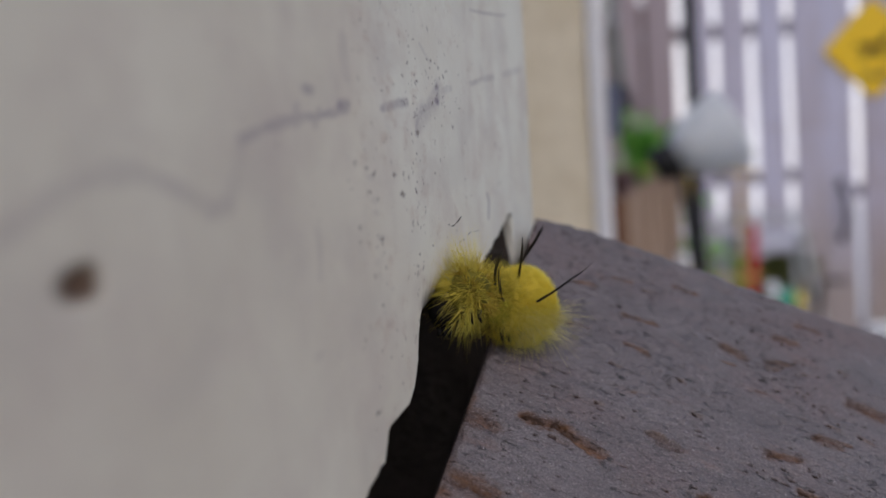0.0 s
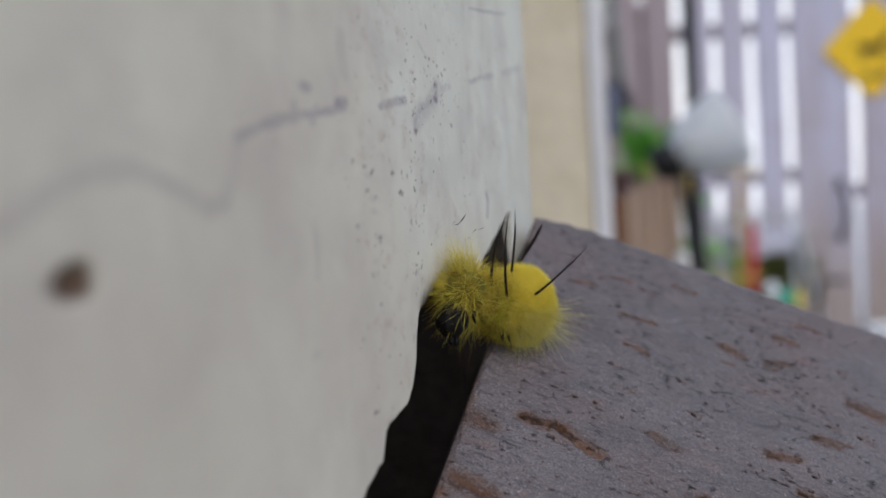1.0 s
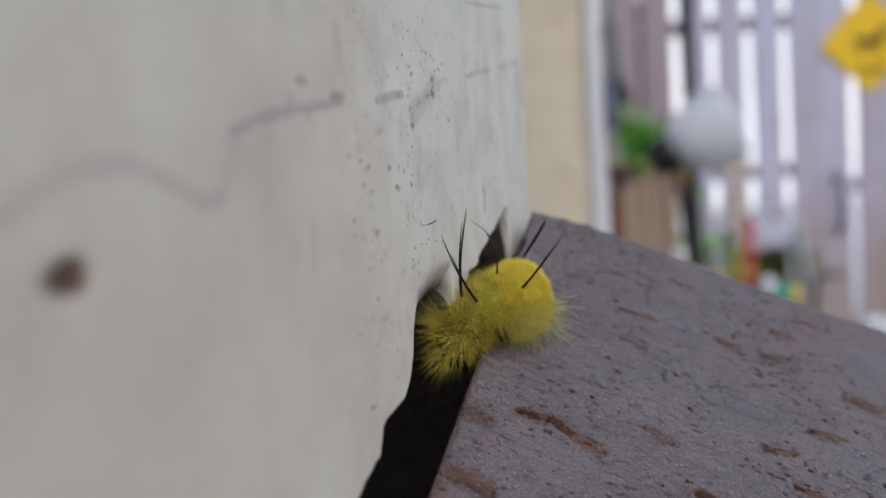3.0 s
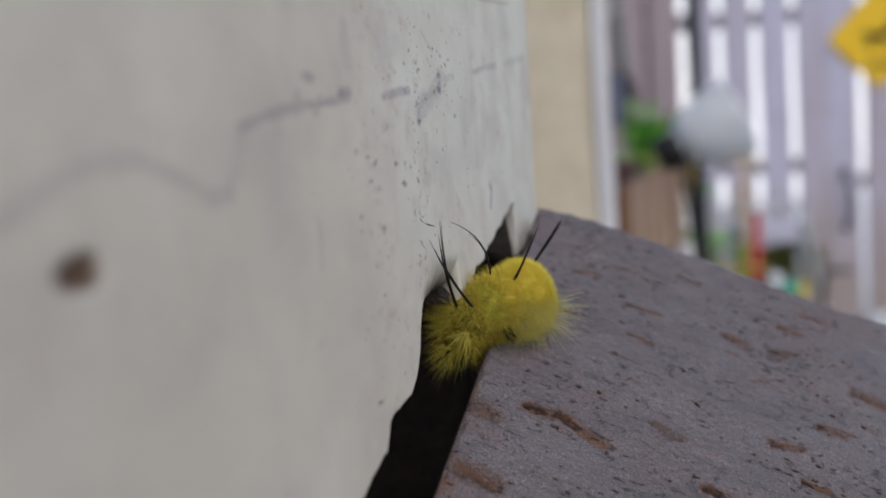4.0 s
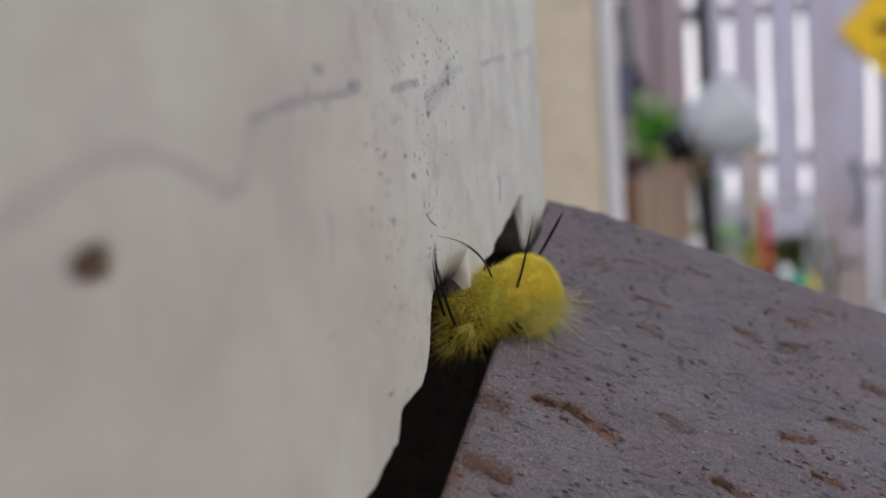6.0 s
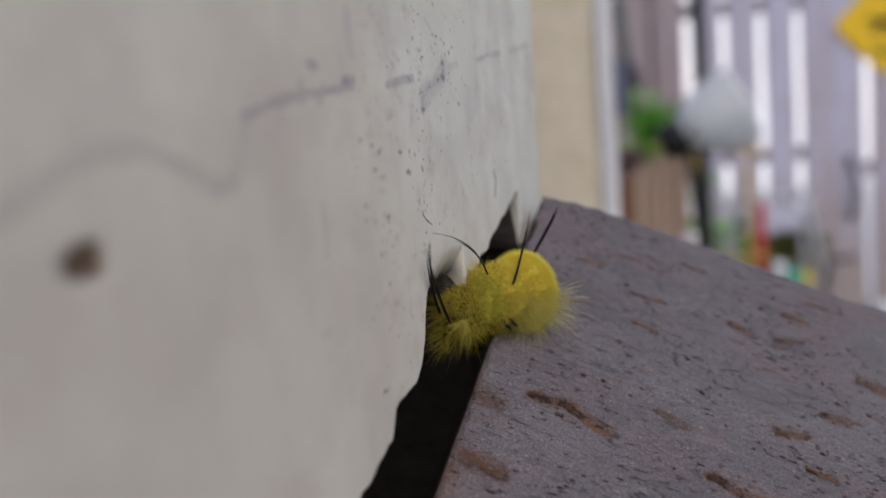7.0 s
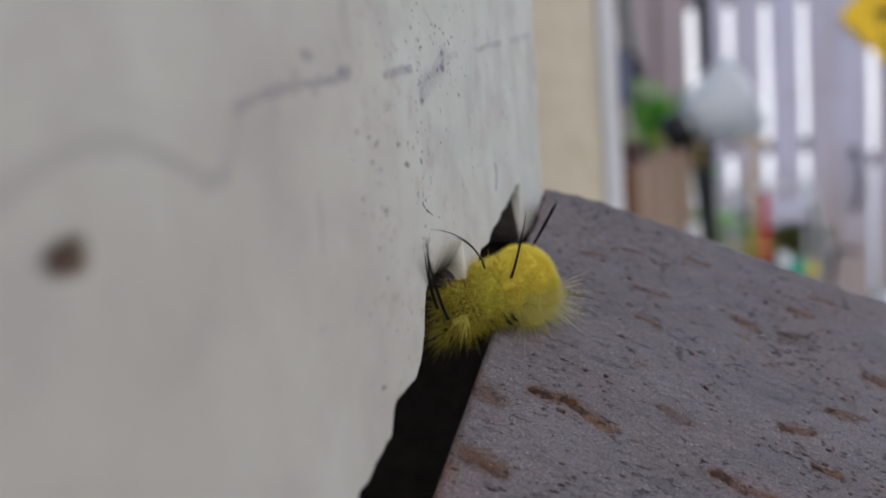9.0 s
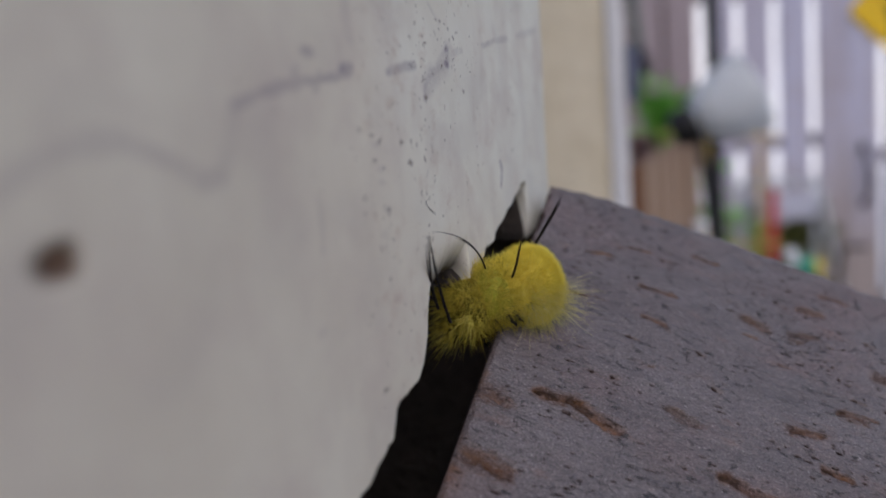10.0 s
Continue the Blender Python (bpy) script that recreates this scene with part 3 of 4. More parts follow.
    verts = [(a / 1000, -t / 1000, h / 1000) for a, t, h in zip(S.ravel(), away.ravel(), H.ravel())]
    faces = [(i * m + j, i * m + j + 1, (i + 1) * m + j + 1, (i + 1) * m + j) for i in range(n - 1) for j in range(m - 1)]
    ring = [i * m for i in range(n)] + [(n - 1) * m + j for j in range(1, m)] + [i * m + m - 1 for i in range(n - 2, -1, -1)] + [j for j in range(m - 2, 0, -1)]
    k = len(verts)
    verts += [(verts[i][0], verts[i][1], verts[i][2] - thick / 1000) for i in ring]
    for i in range(len(ring)):
        i2 = (i + 1) % len(ring)
        faces.append((ring[i], ring[i2], k + i2, k + i))
    faces.append(tuple(range(k, k + len(ring)))[::-1])
    me = mesh_of("brick", verts, faces, M_BRICK, True)
    pad = np.zeros(len(ring))
    attribute(me, "rust", np.concatenate([rust.ravel(), pad]))
    attribute(me, "dark", np.concatenate([dark.ravel(), pad]))
    ob = new("brick", me)
    ob.matrix_basis = BRICK_SPACE
    return tagged(ob, "grey textured brick with rusty brown pits, tilted beside the wall", "brick")


brick()


def plinth():
    """The sloping bed on which the brick lies, down to the ground."""
    c = [BRICK_AT + (ACROSS * s - ALONG * t) / 1000 - NORMAL * 0.0578 for s, t in ((1, 1), (95, 1), (95, 199), (1, 199))]
    verts = [*c, *[Vector((v.x, v.y, -0.02)) for v in c]]
    faces = [(0, 1, 2, 3), (7, 6, 5, 4)] + [(i, i + 4, (i + 1) % 4 + 4, (i + 1) % 4) for i in range(4)]
    tagged(new("plinth", mesh_of("plinth", verts, faces, M_DARK)), "dark mortar plinth that carries the tilted brick", "plinth", kind="structure")


plinth()

# ---- the yard: X to the side, D away from the house corner, H over the ground ----
SIDE, AHEAD = Vector((0.92050, 0.39073, 0)), Vector((-0.39073, 0.92050, 0))
YARD = Matrix.Translation((0.04, 0, 0)) @ Matrix((
    (SIDE.x, AHEAD.x, 0, 0), (SIDE.y, AHEAD.y, 0, 0), (0, 0, 1, 0), (0, 0, 0, 1)))


def yard_thing(name, label, category, at=(0, 0, 0), group="", kind="", data=None):
    ob = new(name, data)
    ob.matrix_basis = YARD @ pose(*at)
    return tagged(ob, label, category, group, kind)


def ground():
    verts = [(-60, -60, 0), (60, -60, 0), (60, 60, 0), (-60, 60, 0)]
    tagged(new("ground", mesh_of("ground", verts, [(0, 1, 2, 3)], M_GROUND)), "dry grassy soil of the yard", "ground", kind="structure")


ground()

yard_thing("wall_yellow", "yellow stucco wall with faint dark stains", "wall", kind="structure", data=block("wall_yellow", (-3.0, 0.60, 0), (0.134, 0.75, 2.6), M_YELLOW_WALL, 0.004))
yard_thing("trim_white", "white painted corner trim of the yellow wall", "trim", kind="structure", data=block("trim_white", (0.1342, 0.597, 0), (0.149, 0.75, 2.6), M_WHITE_TRIM, 0.002))
latch = yard_thing("latch", "dark blue-grey metal latch on white trim", "latch", (0.1492, 0.594, 1.043))
part("latch_plate", block("latch_plate", (0, 0, 0), (0.007, 0.012, 0.046), M_BLUE_STEEL, 0.001), latch)
part("latch_bolt", tube("latch_bolt", [(0.008, 0.004, 0.006), (0.008, 0.004, 0.04)], 0.0025, M_BLUE_STEEL), latch)


# ground added to whiten the lower gaps; direct sun is in its colour
yard_thing("pavement", "pale ground added beyond the fence, its sunlight put into the colour", "pavement", kind="structure",
           data=block("pavement", (-14, 3.35, -0.05), (34, 21.9, 0.02), simple("sunlit_pale_ground", (0.70, 0.69, 0.68), (0.80, 0.79, 0.78), 3, 0.8, dist=0.002)))


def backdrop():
    # the sheet itself glows, to give the fence gaps their overexposed white
    q = Mat("glowing_hazy_distance", 1.0)
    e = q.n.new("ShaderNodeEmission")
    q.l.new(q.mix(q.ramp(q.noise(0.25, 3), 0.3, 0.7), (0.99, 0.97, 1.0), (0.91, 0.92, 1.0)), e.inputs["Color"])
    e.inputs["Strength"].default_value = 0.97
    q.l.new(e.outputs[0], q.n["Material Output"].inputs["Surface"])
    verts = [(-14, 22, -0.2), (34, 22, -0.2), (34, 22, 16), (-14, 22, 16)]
    yard_thing("backdrop", "glowing sheet added for the bright hazy distance beyond the fence", "backdrop", kind="structure", data=mesh_of("backdrop", verts, [(0, 1, 2, 3)], q.m))


backdrop()


def fence():
    ob = yard_thing("fence", "weathered grey wooden picket fence with bright gaps", "fence", (0, 3.1, 0))
    rng = random.Random(8)
    edges = [(0.30, 0.44), (0.445, 0.60), (0.605, 0.775), (0.785, 0.927), (0.949, 1.074), (1.119, 1.236), (1.280, 1.396), (1.441, 1.559), (1.599, 1.724),
             (1.729, 1.855), (1.899, 2.02), (2.03, 2.16), (2.21, 2.34), (2.39, 2.52), (2.57, 2.70)]
    edges = [(-2.4 + 0.15 * i, -2.255 + 0.15 * i) for i in range(18)] + edges + [(2.75 + 0.17 * i, 2.885 + 0.17 * i) for i in range(16)]
    for a, b in edges:
        a, b = a - 0.0022, b + 0.0022
        ht = 1.86 + rng.uniform(-0.01, 0.01)
        bm = bmesh.new()
        rows = 9
        wob = [rng.uniform(-0.004, 0.004) for _ in range(rows)]
        cols = []
        for i in range(rows):
            z = 0.04 + (ht - 0.04) * i / (rows - 1)
            w = wob[i]
            cols.append([bm.verts.new(p) for p in ((a + w, 0, z), (b + w * 0.6, 0, z), (b + w * 0.6, 0.018, z), (a + w, 0.018, z))])
        for lo, hi in zip(cols, cols[1:]):
            for k in range(4):
                bm.faces.new((lo[k], lo[(k + 1) % 4], hi[(k + 1) % 4], hi[k]))
        bm.faces.new(cols[0][::-1])
        bm.faces.new(cols[-1])
        part("board", done(bm, "board", M_BOARD_BROWN if 0.6 < a < 0.65 else M_BOARD_MAUVE if 0.7 < a < 0.97 else M_BOARD), ob)
    for x in (-1.6, 0.88, 3.4):
        part("post", block("post", (x, 0.0595, 0), (x + 0.09, 0.15, 1.80), M_PLANTER_DARK, 0.004), ob)
    for z in (0.28, 0.968, 1.622):
        part("rail", block("rail", (-2.42, 0.0195, z), (1.72, 0.058, z + 0.066), M_RAIL, 0.003), ob)
    for z in (0.24, 0.878, 1.622):
        part("gate_rail", block("gate_rail", (1.727, 0.0195, z), (5.46, 0.058, z + 0.066), M_RAIL, 0.003), ob)


fence()


def hose():
    ob = yard_thing("garden_hose", "grey-green garden hose with a dark nozzle hanging on the fence", "hose", (0.80, 3.07, 0))
    pts = [(0.004, 0, 1.86), (0.008, 0, 1.72), (0.016, 0, 1.60), (0.024, 0, 1.50), (0.034, 0, 1.42)]
    part("hose_line", tube("hose_line", pts, 0.014, simple("grey_green_rubber", (0.12, 0.17, 0.15), (0.18, 0.23, 0.20), 20, 0.5)), ob)
    part("nozzle", tube("nozzle", [(0.034, 0, 1.44), (0.044, -0.004, 1.40), (0.056, -0.006, 1.35), (0.060, -0.006, 1.33)], [0.016, 0.024, 0.022, 0.014], M_STEEL_DARK, 12), ob, "dark metal nozzle")
    part("hook", tube("hook", [(0.006, 0.024, 1.715), (0.008, -0.020, 1.70), (0.010, -0.026, 1.74)], 0.006, M_ALU, 8), ob)


hose()


def warning_sign():
    ob = yard_thing("warning_sign", "yellow diamond animal warning sign on the fence", "sign", (1.944, 3.088, 1.530))
    bm = bmesh.new()
    h, c = 0.208, 0.016
    ring = [(-h, -c), (-h, c), (-c, h), (c, h), (h, c), (h, -c), (c, -h), (-c, -h)]
    front = [bm.verts.new((x, 0, z)) for x, z in ring]
    back = [bm.verts.new((x, 0.004, z)) for x, z in ring]
    bm.faces.new(front)
    bm.faces.new(back[::-1])
    for i in range(8):
        bm.faces.new((front[i], back[i], back[(i + 1) % 8], front[(i + 1) % 8]))
    bmesh.ops.recalc_face_normals(bm, faces=bm.faces[:])
    part("sign_plate", done(bm, "sign_plate", M_SIGN), ob)
    # a plain four-legged animal shape facing the other way, and bars for the writing under it
    bm = bmesh.new()
    for lo, hi in (((-0.055, -0.012), (0.05, 0.022)), ((-0.052, -0.055), (-0.040, -0.008)), ((-0.030, -0.050), (-0.020, -0.008)), ((0.020, -0.050), (0.030, -0.008)),
                   ((0.038, -0.055), (0.048, -0.008)), ((0.040, 0.015), (0.068, 0.060)), ((0.055, 0.038), (0.092, 0.060)), ((-0.078, 0.012), (-0.050, 0.022))):
        q = [bm.verts.new((x, -0.0015, z)) for x, z in ((lo[0], lo[1]), (hi[0], lo[1]), (hi[0] * 0.97, hi[1]), (lo[0] * 0.97, hi[1]))]
        f = bm.faces.new(q)
    bmesh.ops.solidify(bm, geom=bm.faces[:], thickness=0.001)
    part("animal_mark", done(bm, "animal_mark", M_SIGN_BLACK), ob, "black animal mark")
    for x in (-0.055, -0.018, 0.019, 0.050):
        part("writing_bar", block("writing_bar", (x, -0.0015, -0.135), (x + 0.026, -0.0005, -0.108), M_SIGN_BLACK), ob)


warning_sign()


def reading_lamp():
    ob = yard_thing("floor_lamp", "black metal floor lamp with white frosted glass shade", "floor lamp", (0.482, 1.3, 0))
    part("base", lathe("base", [(0.0, 0.0), (0.13, 0.0), (0.13, 0.012), (0.10, 0.022), (0.02, 0.03), (0.0, 0.03)], M_BLACK_METAL), ob)
    part("pole", tube("pole", [(0, 0, 0.02), (0, 0, 1.62)], 0.0118, M_BLACK_METAL, 14), ob)
    part("arm", tube("arm", [(0, 0, 0.66), (-0.006, -0.012, 0.74), (-0.014, -0.014, 0.85), (-0.026, -0.014, 0.96), (-0.034, -0.012, 1.03), (-0.036, -0.01, 1.05)], 0.0085, M_BLACK_METAL), ob)
    tilt = Matrix.Translation((-0.047, -0.012, 1.046)) @ pose(0, 0, 0, 0, 65, -8)
    part("socket", lathe("socket", [(0.0, -0.036), (0.028, -0.034), (0.034, -0.024), (0.033, 0.026), (0.027, 0.034), (0.0, 0.034)], M_BLACK_METAL, 20), ob, m=tilt)
    part("socket_band", lathe("socket_band", [(0.0332, 0.004), (0.0342, 0.006), (0.0342, 0.009), (0.0332, 0.011)], M_ALU, 20), ob, m=tilt)
    prof = [(0.026, 0.010), (0.042, 0.014), (0.052, 0.030), (0.062, 0.054), (0.070, 0.080), (0.075, 0.104), (0.0765, 0.115), (0.0745, 0.115), (0.073, 0.102), (0.060, 0.056), (0.040, 0.020)]
    part("shade", lathe("shade", prof, M_GLASS_WHITE, 40), ob, "white frosted glass shade", m=tilt)


reading_lamp()


def leaf_mesh(length, width, material):
    verts, faces = [], []
    rows = 5
    for i in range(rows + 1):
        k = i / rows
        w = width * math.sin(math.pi * min(0.97, k + 0.03)) ** 0.8
        z = -0.25 * length * k * k
        verts += [(k * length, -w, z + w * 0.3), (k * length, 0, z), (k * length, w, z + w * 0.3)]
    for i in range(rows):
        for j in range(2):
            faces.append((3 * i + j, 3 * i + j + 1, 3 * i + j + 4, 3 * i + j + 3))
    return mesh_of("leaf", verts, faces, material, True)


LEAF = leaf_mesh(0.055, 0.013, M_LEAF)
OLIVE_LEAF = leaf_mesh(0.075, 0.021, M_LEAF_OLIVE)


def plant(at, label, stems, leaves, spread, height, seed, lean=0.0, leaf=None, lowest=0.45):
    """A thin-stemmed plant: leaning stems with many small leaves."""
    rng = random.Random(seed)
    ob = yard_thing("plant", label, "plant", at)
    for _ in range(stems):
        tip = Vector((lean + rng.uniform(-spread, spread), rng.uniform(-spread, spread) * 0.4, height * rng.uniform(0.7, 1)))
        pts = [Vector((tip.x * k * k + rng.uniform(-0.008, 0.008), tip.y * k * k, tip.z * k)) for k in (0, 0.25, 0.5, 0.75, 1)]
        part("stem", tube("stem", pts, [0.004, 0.0035, 0.003, 0.002, 0.001], M_STEM, 6), ob)
        for _ in range(leaves):
            k = rng.uniform(lowest, 1.0)
            p = pts[0].lerp(pts[-1], k)
            p.x = tip.x * k * k
            m = pose(*p, rng.uniform(-40, 40), rng.uniform(-50, 30), rng.uniform(0, 360)) @ Matrix.Scale(rng.uniform(0.7, 1.4), 4)
            part("leaf", leaf or LEAF, ob, m=m)


def planter():
    ob = yard_thing("planter", "tan wooden slat planter with one dark side", "planter", (0.535, 2.2, 0))
    part("side_panel", block("side_panel", (0, 0, 0), (0.0575, 0.26, 0.965), M_PLANTER_DARK, 0.004), ob, "dark brown side panel")
    for i, top in enumerate((0.985, 1.004, 1.026, 1.040, 1.036)):
        part("slat", block("slat", (0.058 + i * 0.035, 0, 0), (0.058 + i * 0.035 + 0.031, 0.024, top), M_PLANTER, 0.004), ob)
    part("back_panel", block("back_panel", (0.058, 0.236, 0), (0.229, 0.26, 0.95), M_PLANTER, 0.004), ob)
    part("soil", block("soil", (0.058, 0.026, 0.5), (0.229, 0.234, 0.93), M_DARK, 0.004), ob)


planter()
plant((0.655, 2.28, 0.93), "leafy bright green plant in the wooden planter", 9, 15, 0.045, 0.33, 3)
plant((0.668, 2.26, 0.94), "bright green sprig leaning out of the wooden planter", 7, 13, 0.035, 0.25, 17, 0.085)
plant((0.86, 2.42, 0.0), "tall green plant with yellow stems beside the lamp", 8, 18, 0.10, 1.03, 5)
plant((0.95, 2.60, 0.0), "green leafy shrub under the trellis", 10, 18, 0.12, 0.84, 11)
plant((1.20, 2.80, 0.0), "low green plant behind the step stool", 12, 20, 0.07, 0.72, 7)
# olive leaves stand in for lower boards that are mossy and in shade
plant((1.38, 2.94, 0.0), "olive leaf mass added for the fence's shaded, mossy lower boards", 22, 26, 0.15, 0.73, 29, 0.0, OLIVE_LEAF, 0.6)


def plant_pot():
    ob = yard_thing("plant_pot", "mauve clay pot with small leaves on the planter's edge", "plant pot", (0.598, 2.245, 0.965))
    part("pot", lathe("pot", [(0.0, 0.0), (0.027, 0.0), (0.036, 0.075), (0.039, 0.076), (0.039, 0.092), (0.035, 0.092), (0.034, 0.08), (0.0, 0.078)], M_POT, 24), ob)
    rng = random.Random(31)
    for _ in range(34):
        p = Vector((rng.uniform(-0.035, 0.075), rng.uniform(-0.03, 0.03), 0.085 + rng.uniform(0, 0.035)))
        part("leaf", LEAF, ob, m=pose(*p, rng.uniform(-40, 40), rng.uniform(-50, 30), rng.uniform(0, 360)) @ Matrix.Scale(rng.uniform(0.4, 0.8), 4))
    for x in (-0.012, 0.010):
        part("stem", tube("stem", [(x, 0, 0.075), (x * 2, 0, 0.11)], 0.003, M_STEM, 6), ob)


plant_pot()


def trellis():
    """A light frame of yellow canes behind the lamp."""
    ob = yard_thing("cane_trellis", "thin yellow cane trellis standing behind the lamp", "trellis", (0, 2.14, 0))
    for x, top in ((0.770, 1.05), (0.928, 1.045)):
        part("upright", tube("upright", [(x - 0.012, 0, 0), (x, 0, top)], 0.006, M_CANE, 8), ob)
    for z in (1.018, 0.70):
        part("crossbar", tube("crossbar", [(0.62 if z > 1 else 0.74, -0.012, z + 0.035 if z > 1 else z), (0.985, -0.012, z - 0.004)], 0.006, M_CANE, 8), ob)


trellis()


def step_stool():
    ob = yard_thing("step_stool", "light grey metal folding step stool", "step stool", (1.195, 2.6, 0))
    w = 0.142
    for s, flare in ((-1, 0.01), (1, 0.11)):
        part("leg", tube("leg", [(s * (w + flare), -0.12, 0.0), (s * w, 0.0, 0.835), (s * (w - 0.008), 0.002, 0.85)], 0.013, M_ALU), ob)
        part("leg", tube("leg", [(s * (w + flare * 0.8), 0.22, 0.0), (s * w, 0.03, 0.70)], 0.010, M_ALU), ob)
    part("top_bar", tube("top_bar", [(-w + 0.008, 0.002, 0.857), (w - 0.008, 0.002, 0.845)], 0.012, M_ALU), ob)
    part("tread", block("tread", (-w + 0.03, -0.06, 0.716), (w - 0.03, 0.10, 0.80), M_TREAD, 0.012), ob, "lavender-grey plastic tread")
    part("tread", block("tread", (-w + 0.006, -0.10, 0.40), (w - 0.006, 0.10, 0.45), M_WHITE_PLASTIC, 0.01), ob, "white plastic tread")


step_stool()


def broom():
    ob = yard_thing("red_handle_tool", "red-handled garden tool leaning on the step stool", "garden tool", (1.088, 2.46, 0))
    part("handle", tube("handle", [(-0.035, -0.06, 0.06), (0.032, 0.03, 0.82)], 0.0150, M_RED, 14), ob, "red round handle")
    part("handle_cap", lathe("handle_cap", [(0.0, 0.0), (0.0153, 0.0), (0.0153, 0.014), (0.010, 0.022), (0, 0.022)], M_RED, 14), ob, m=pose(0.032, 0.03, 0.82))
    part("blade", block("blade", (-0.12, -0.075, 0.0), (0.05, -0.045, 0.06), M_STEEL_DARK, 0.006), ob, "dark metal blade")


broom()


def bucket(at, label, material, r, h):
    ob = yard_thing("bucket", label, "bucket", at)
    part("body", lathe("body", [(0, 0), (r * 0.78, 0), (r, h), (r * 1.04, h), (r * 1.04, h * 0.94), (r * 1.0, h * 0.93), (r * 0.97, h * 0.95), (r * 0.75, 0.006), (0, 0.006)], material, 28), ob)
    part("bail", tube("bail", [(r * 1.02 * math.cos(a), -0.02 - 0.02 * math.sin(a), h * 0.93 + 0.5 * r * math.sin(a)) for a in np.linspace(0, math.pi, 13)], 0.003, M_ALU, 6), ob)


bucket((1.125, 2.33, 0), "teal plastic bucket under the step stool", M_TEAL, 0.048, 0.612)
bucket((1.192, 2.33, 0), "small yellow plastic bucket beside the teal one", M_YELLOW_PLASTIC, 0.017, 0.60)
bucket((1.066, 2.25, 0), "small white plastic bucket by the step stool", M_WHITE_PLASTIC, 0.02, 0.655)
bucket((1.47, 2.3, 0), "white plastic bucket by the fence", M_WHITE_PLASTIC, 0.06, 0.475)


def white_pipe():
    ob = yard_thing("plastic_pipe", "short white plastic pipe standing beside the planter", "pipe", (0.752, 2.16, 0))
    part("tube", lathe("tube", [(0.017, 0), (0.017, 0.785), (0.014, 0.785), (0.014, 0.0)], M_WHITE_PLASTIC, 20), ob)
    part("collar", lathe("collar", [(0.0172, 0.725), (0.021, 0.73), (0.021, 0.775), (0.0172, 0.78)], M_WHITE_PLASTIC, 20), ob)


white_pipe()


def gate_handle():
    ob = yard_thing("gate_handle", "black iron gate handle on the fence", "handle", (1.790, 3.096, 0.709))
    part("grip", tube("grip", [(0, 0, 0.0), (0.004, -0.028, 0.03), (0.008, -0.042, 0.11), (0.004, -0.03, 0.19), (-0.006, 0, 0.245)], [0.006, 0.008, 0.010, 0.008, 0.007], M_STEEL_DARK), ob)
    part("plate", block("plate", (-0.018, -0.005, 0.215), (0.014, 0.002, 0.265), M_STEEL_DARK, 0.002), ob)
    part("plate", block("plate", (-0.014, -0.005, -0.02), (0.016, 0.002, 0.02), M_STEEL_DARK, 0.002), ob)


gate_handle()


def garden_stake():
    ob = yard_thing("iron_stand", "dark iron angled stand in front of the fence", "stand", (1.30, 2.4, 0))
    part("post", tube("post", [(-0.03, 0, -0.01), (0.0, 0, 0.55), (0.012, 0, 0.63)], 0.010, M_STEEL_DARK), ob)
    part("arm", tube("arm", [(0.010, 0, 0.628), (0.10, 0, 0.622)], 0.009, M_STEEL_DARK), ob)


garden_stake()


# ---- the caterpillar: x to the side, y up, z towards the viewer, in its own space ----
CRAWL = Matrix.Translation((0.00817, 0.10773, 0.98168)) @ Matrix((
    (0.92016, 0.03702, 0.38978, 0), (0.38530, 0.09131, -0.91826, 0), (-0.06959, 0.99513, 0.06976, 0), (0, 0, 0, 1)))


def strands(name, roots, material, sides=3):
    """Thin tapered hairs: (root, way, length, radius, sag) in millimetres."""
    verts, faces = [], []
    for p, d, l, r, sag in roots:
        d = d.normalized()
        a = d.orthogonal().normalized()
        b = d.cross(a)
        k = len(verts)
        mid = p + d * l * 0.55 + Vector((0, -sag * 0.3, 0))
        tip = p + d * l + Vector((0, -sag, 0))
        for q, rr in ((p, r), (mid, r * 0.75)):
            for i in range(sides):
                w = 2 * math.pi * i / sides
                verts.append((q + (a * math.cos(w) + b * math.sin(w)) * rr) / 1000)
        verts.append(tip / 1000)
        for i in range(sides):
            j = (i + 1) % sides
            faces.append((k + i, k + j, k + sides + j, k + sides + i))
            faces.append((k + sides + i, k + sides + j, k + 2 * sides))
    return mesh_of(name, verts, faces, material, True)


def ball(name, radii, material):
    """A lumpy rounded body piece, millimetres."""
    bm = bmesh.new()
    bmesh.ops.create_icosphere(bm, subdivisions=4, radius=1)
    for v in bm.verts:
        c = v.co.copy()
        bump = 1 + 0.05 * noise.noise(c * 3.1) + 0.025 * noise.noise(c * 9)
        v.co = Vector((c.x * radii[0], c.y * radii[1], c.z * radii[2])) * bump / 1000
    return done(bm, name, material, True)


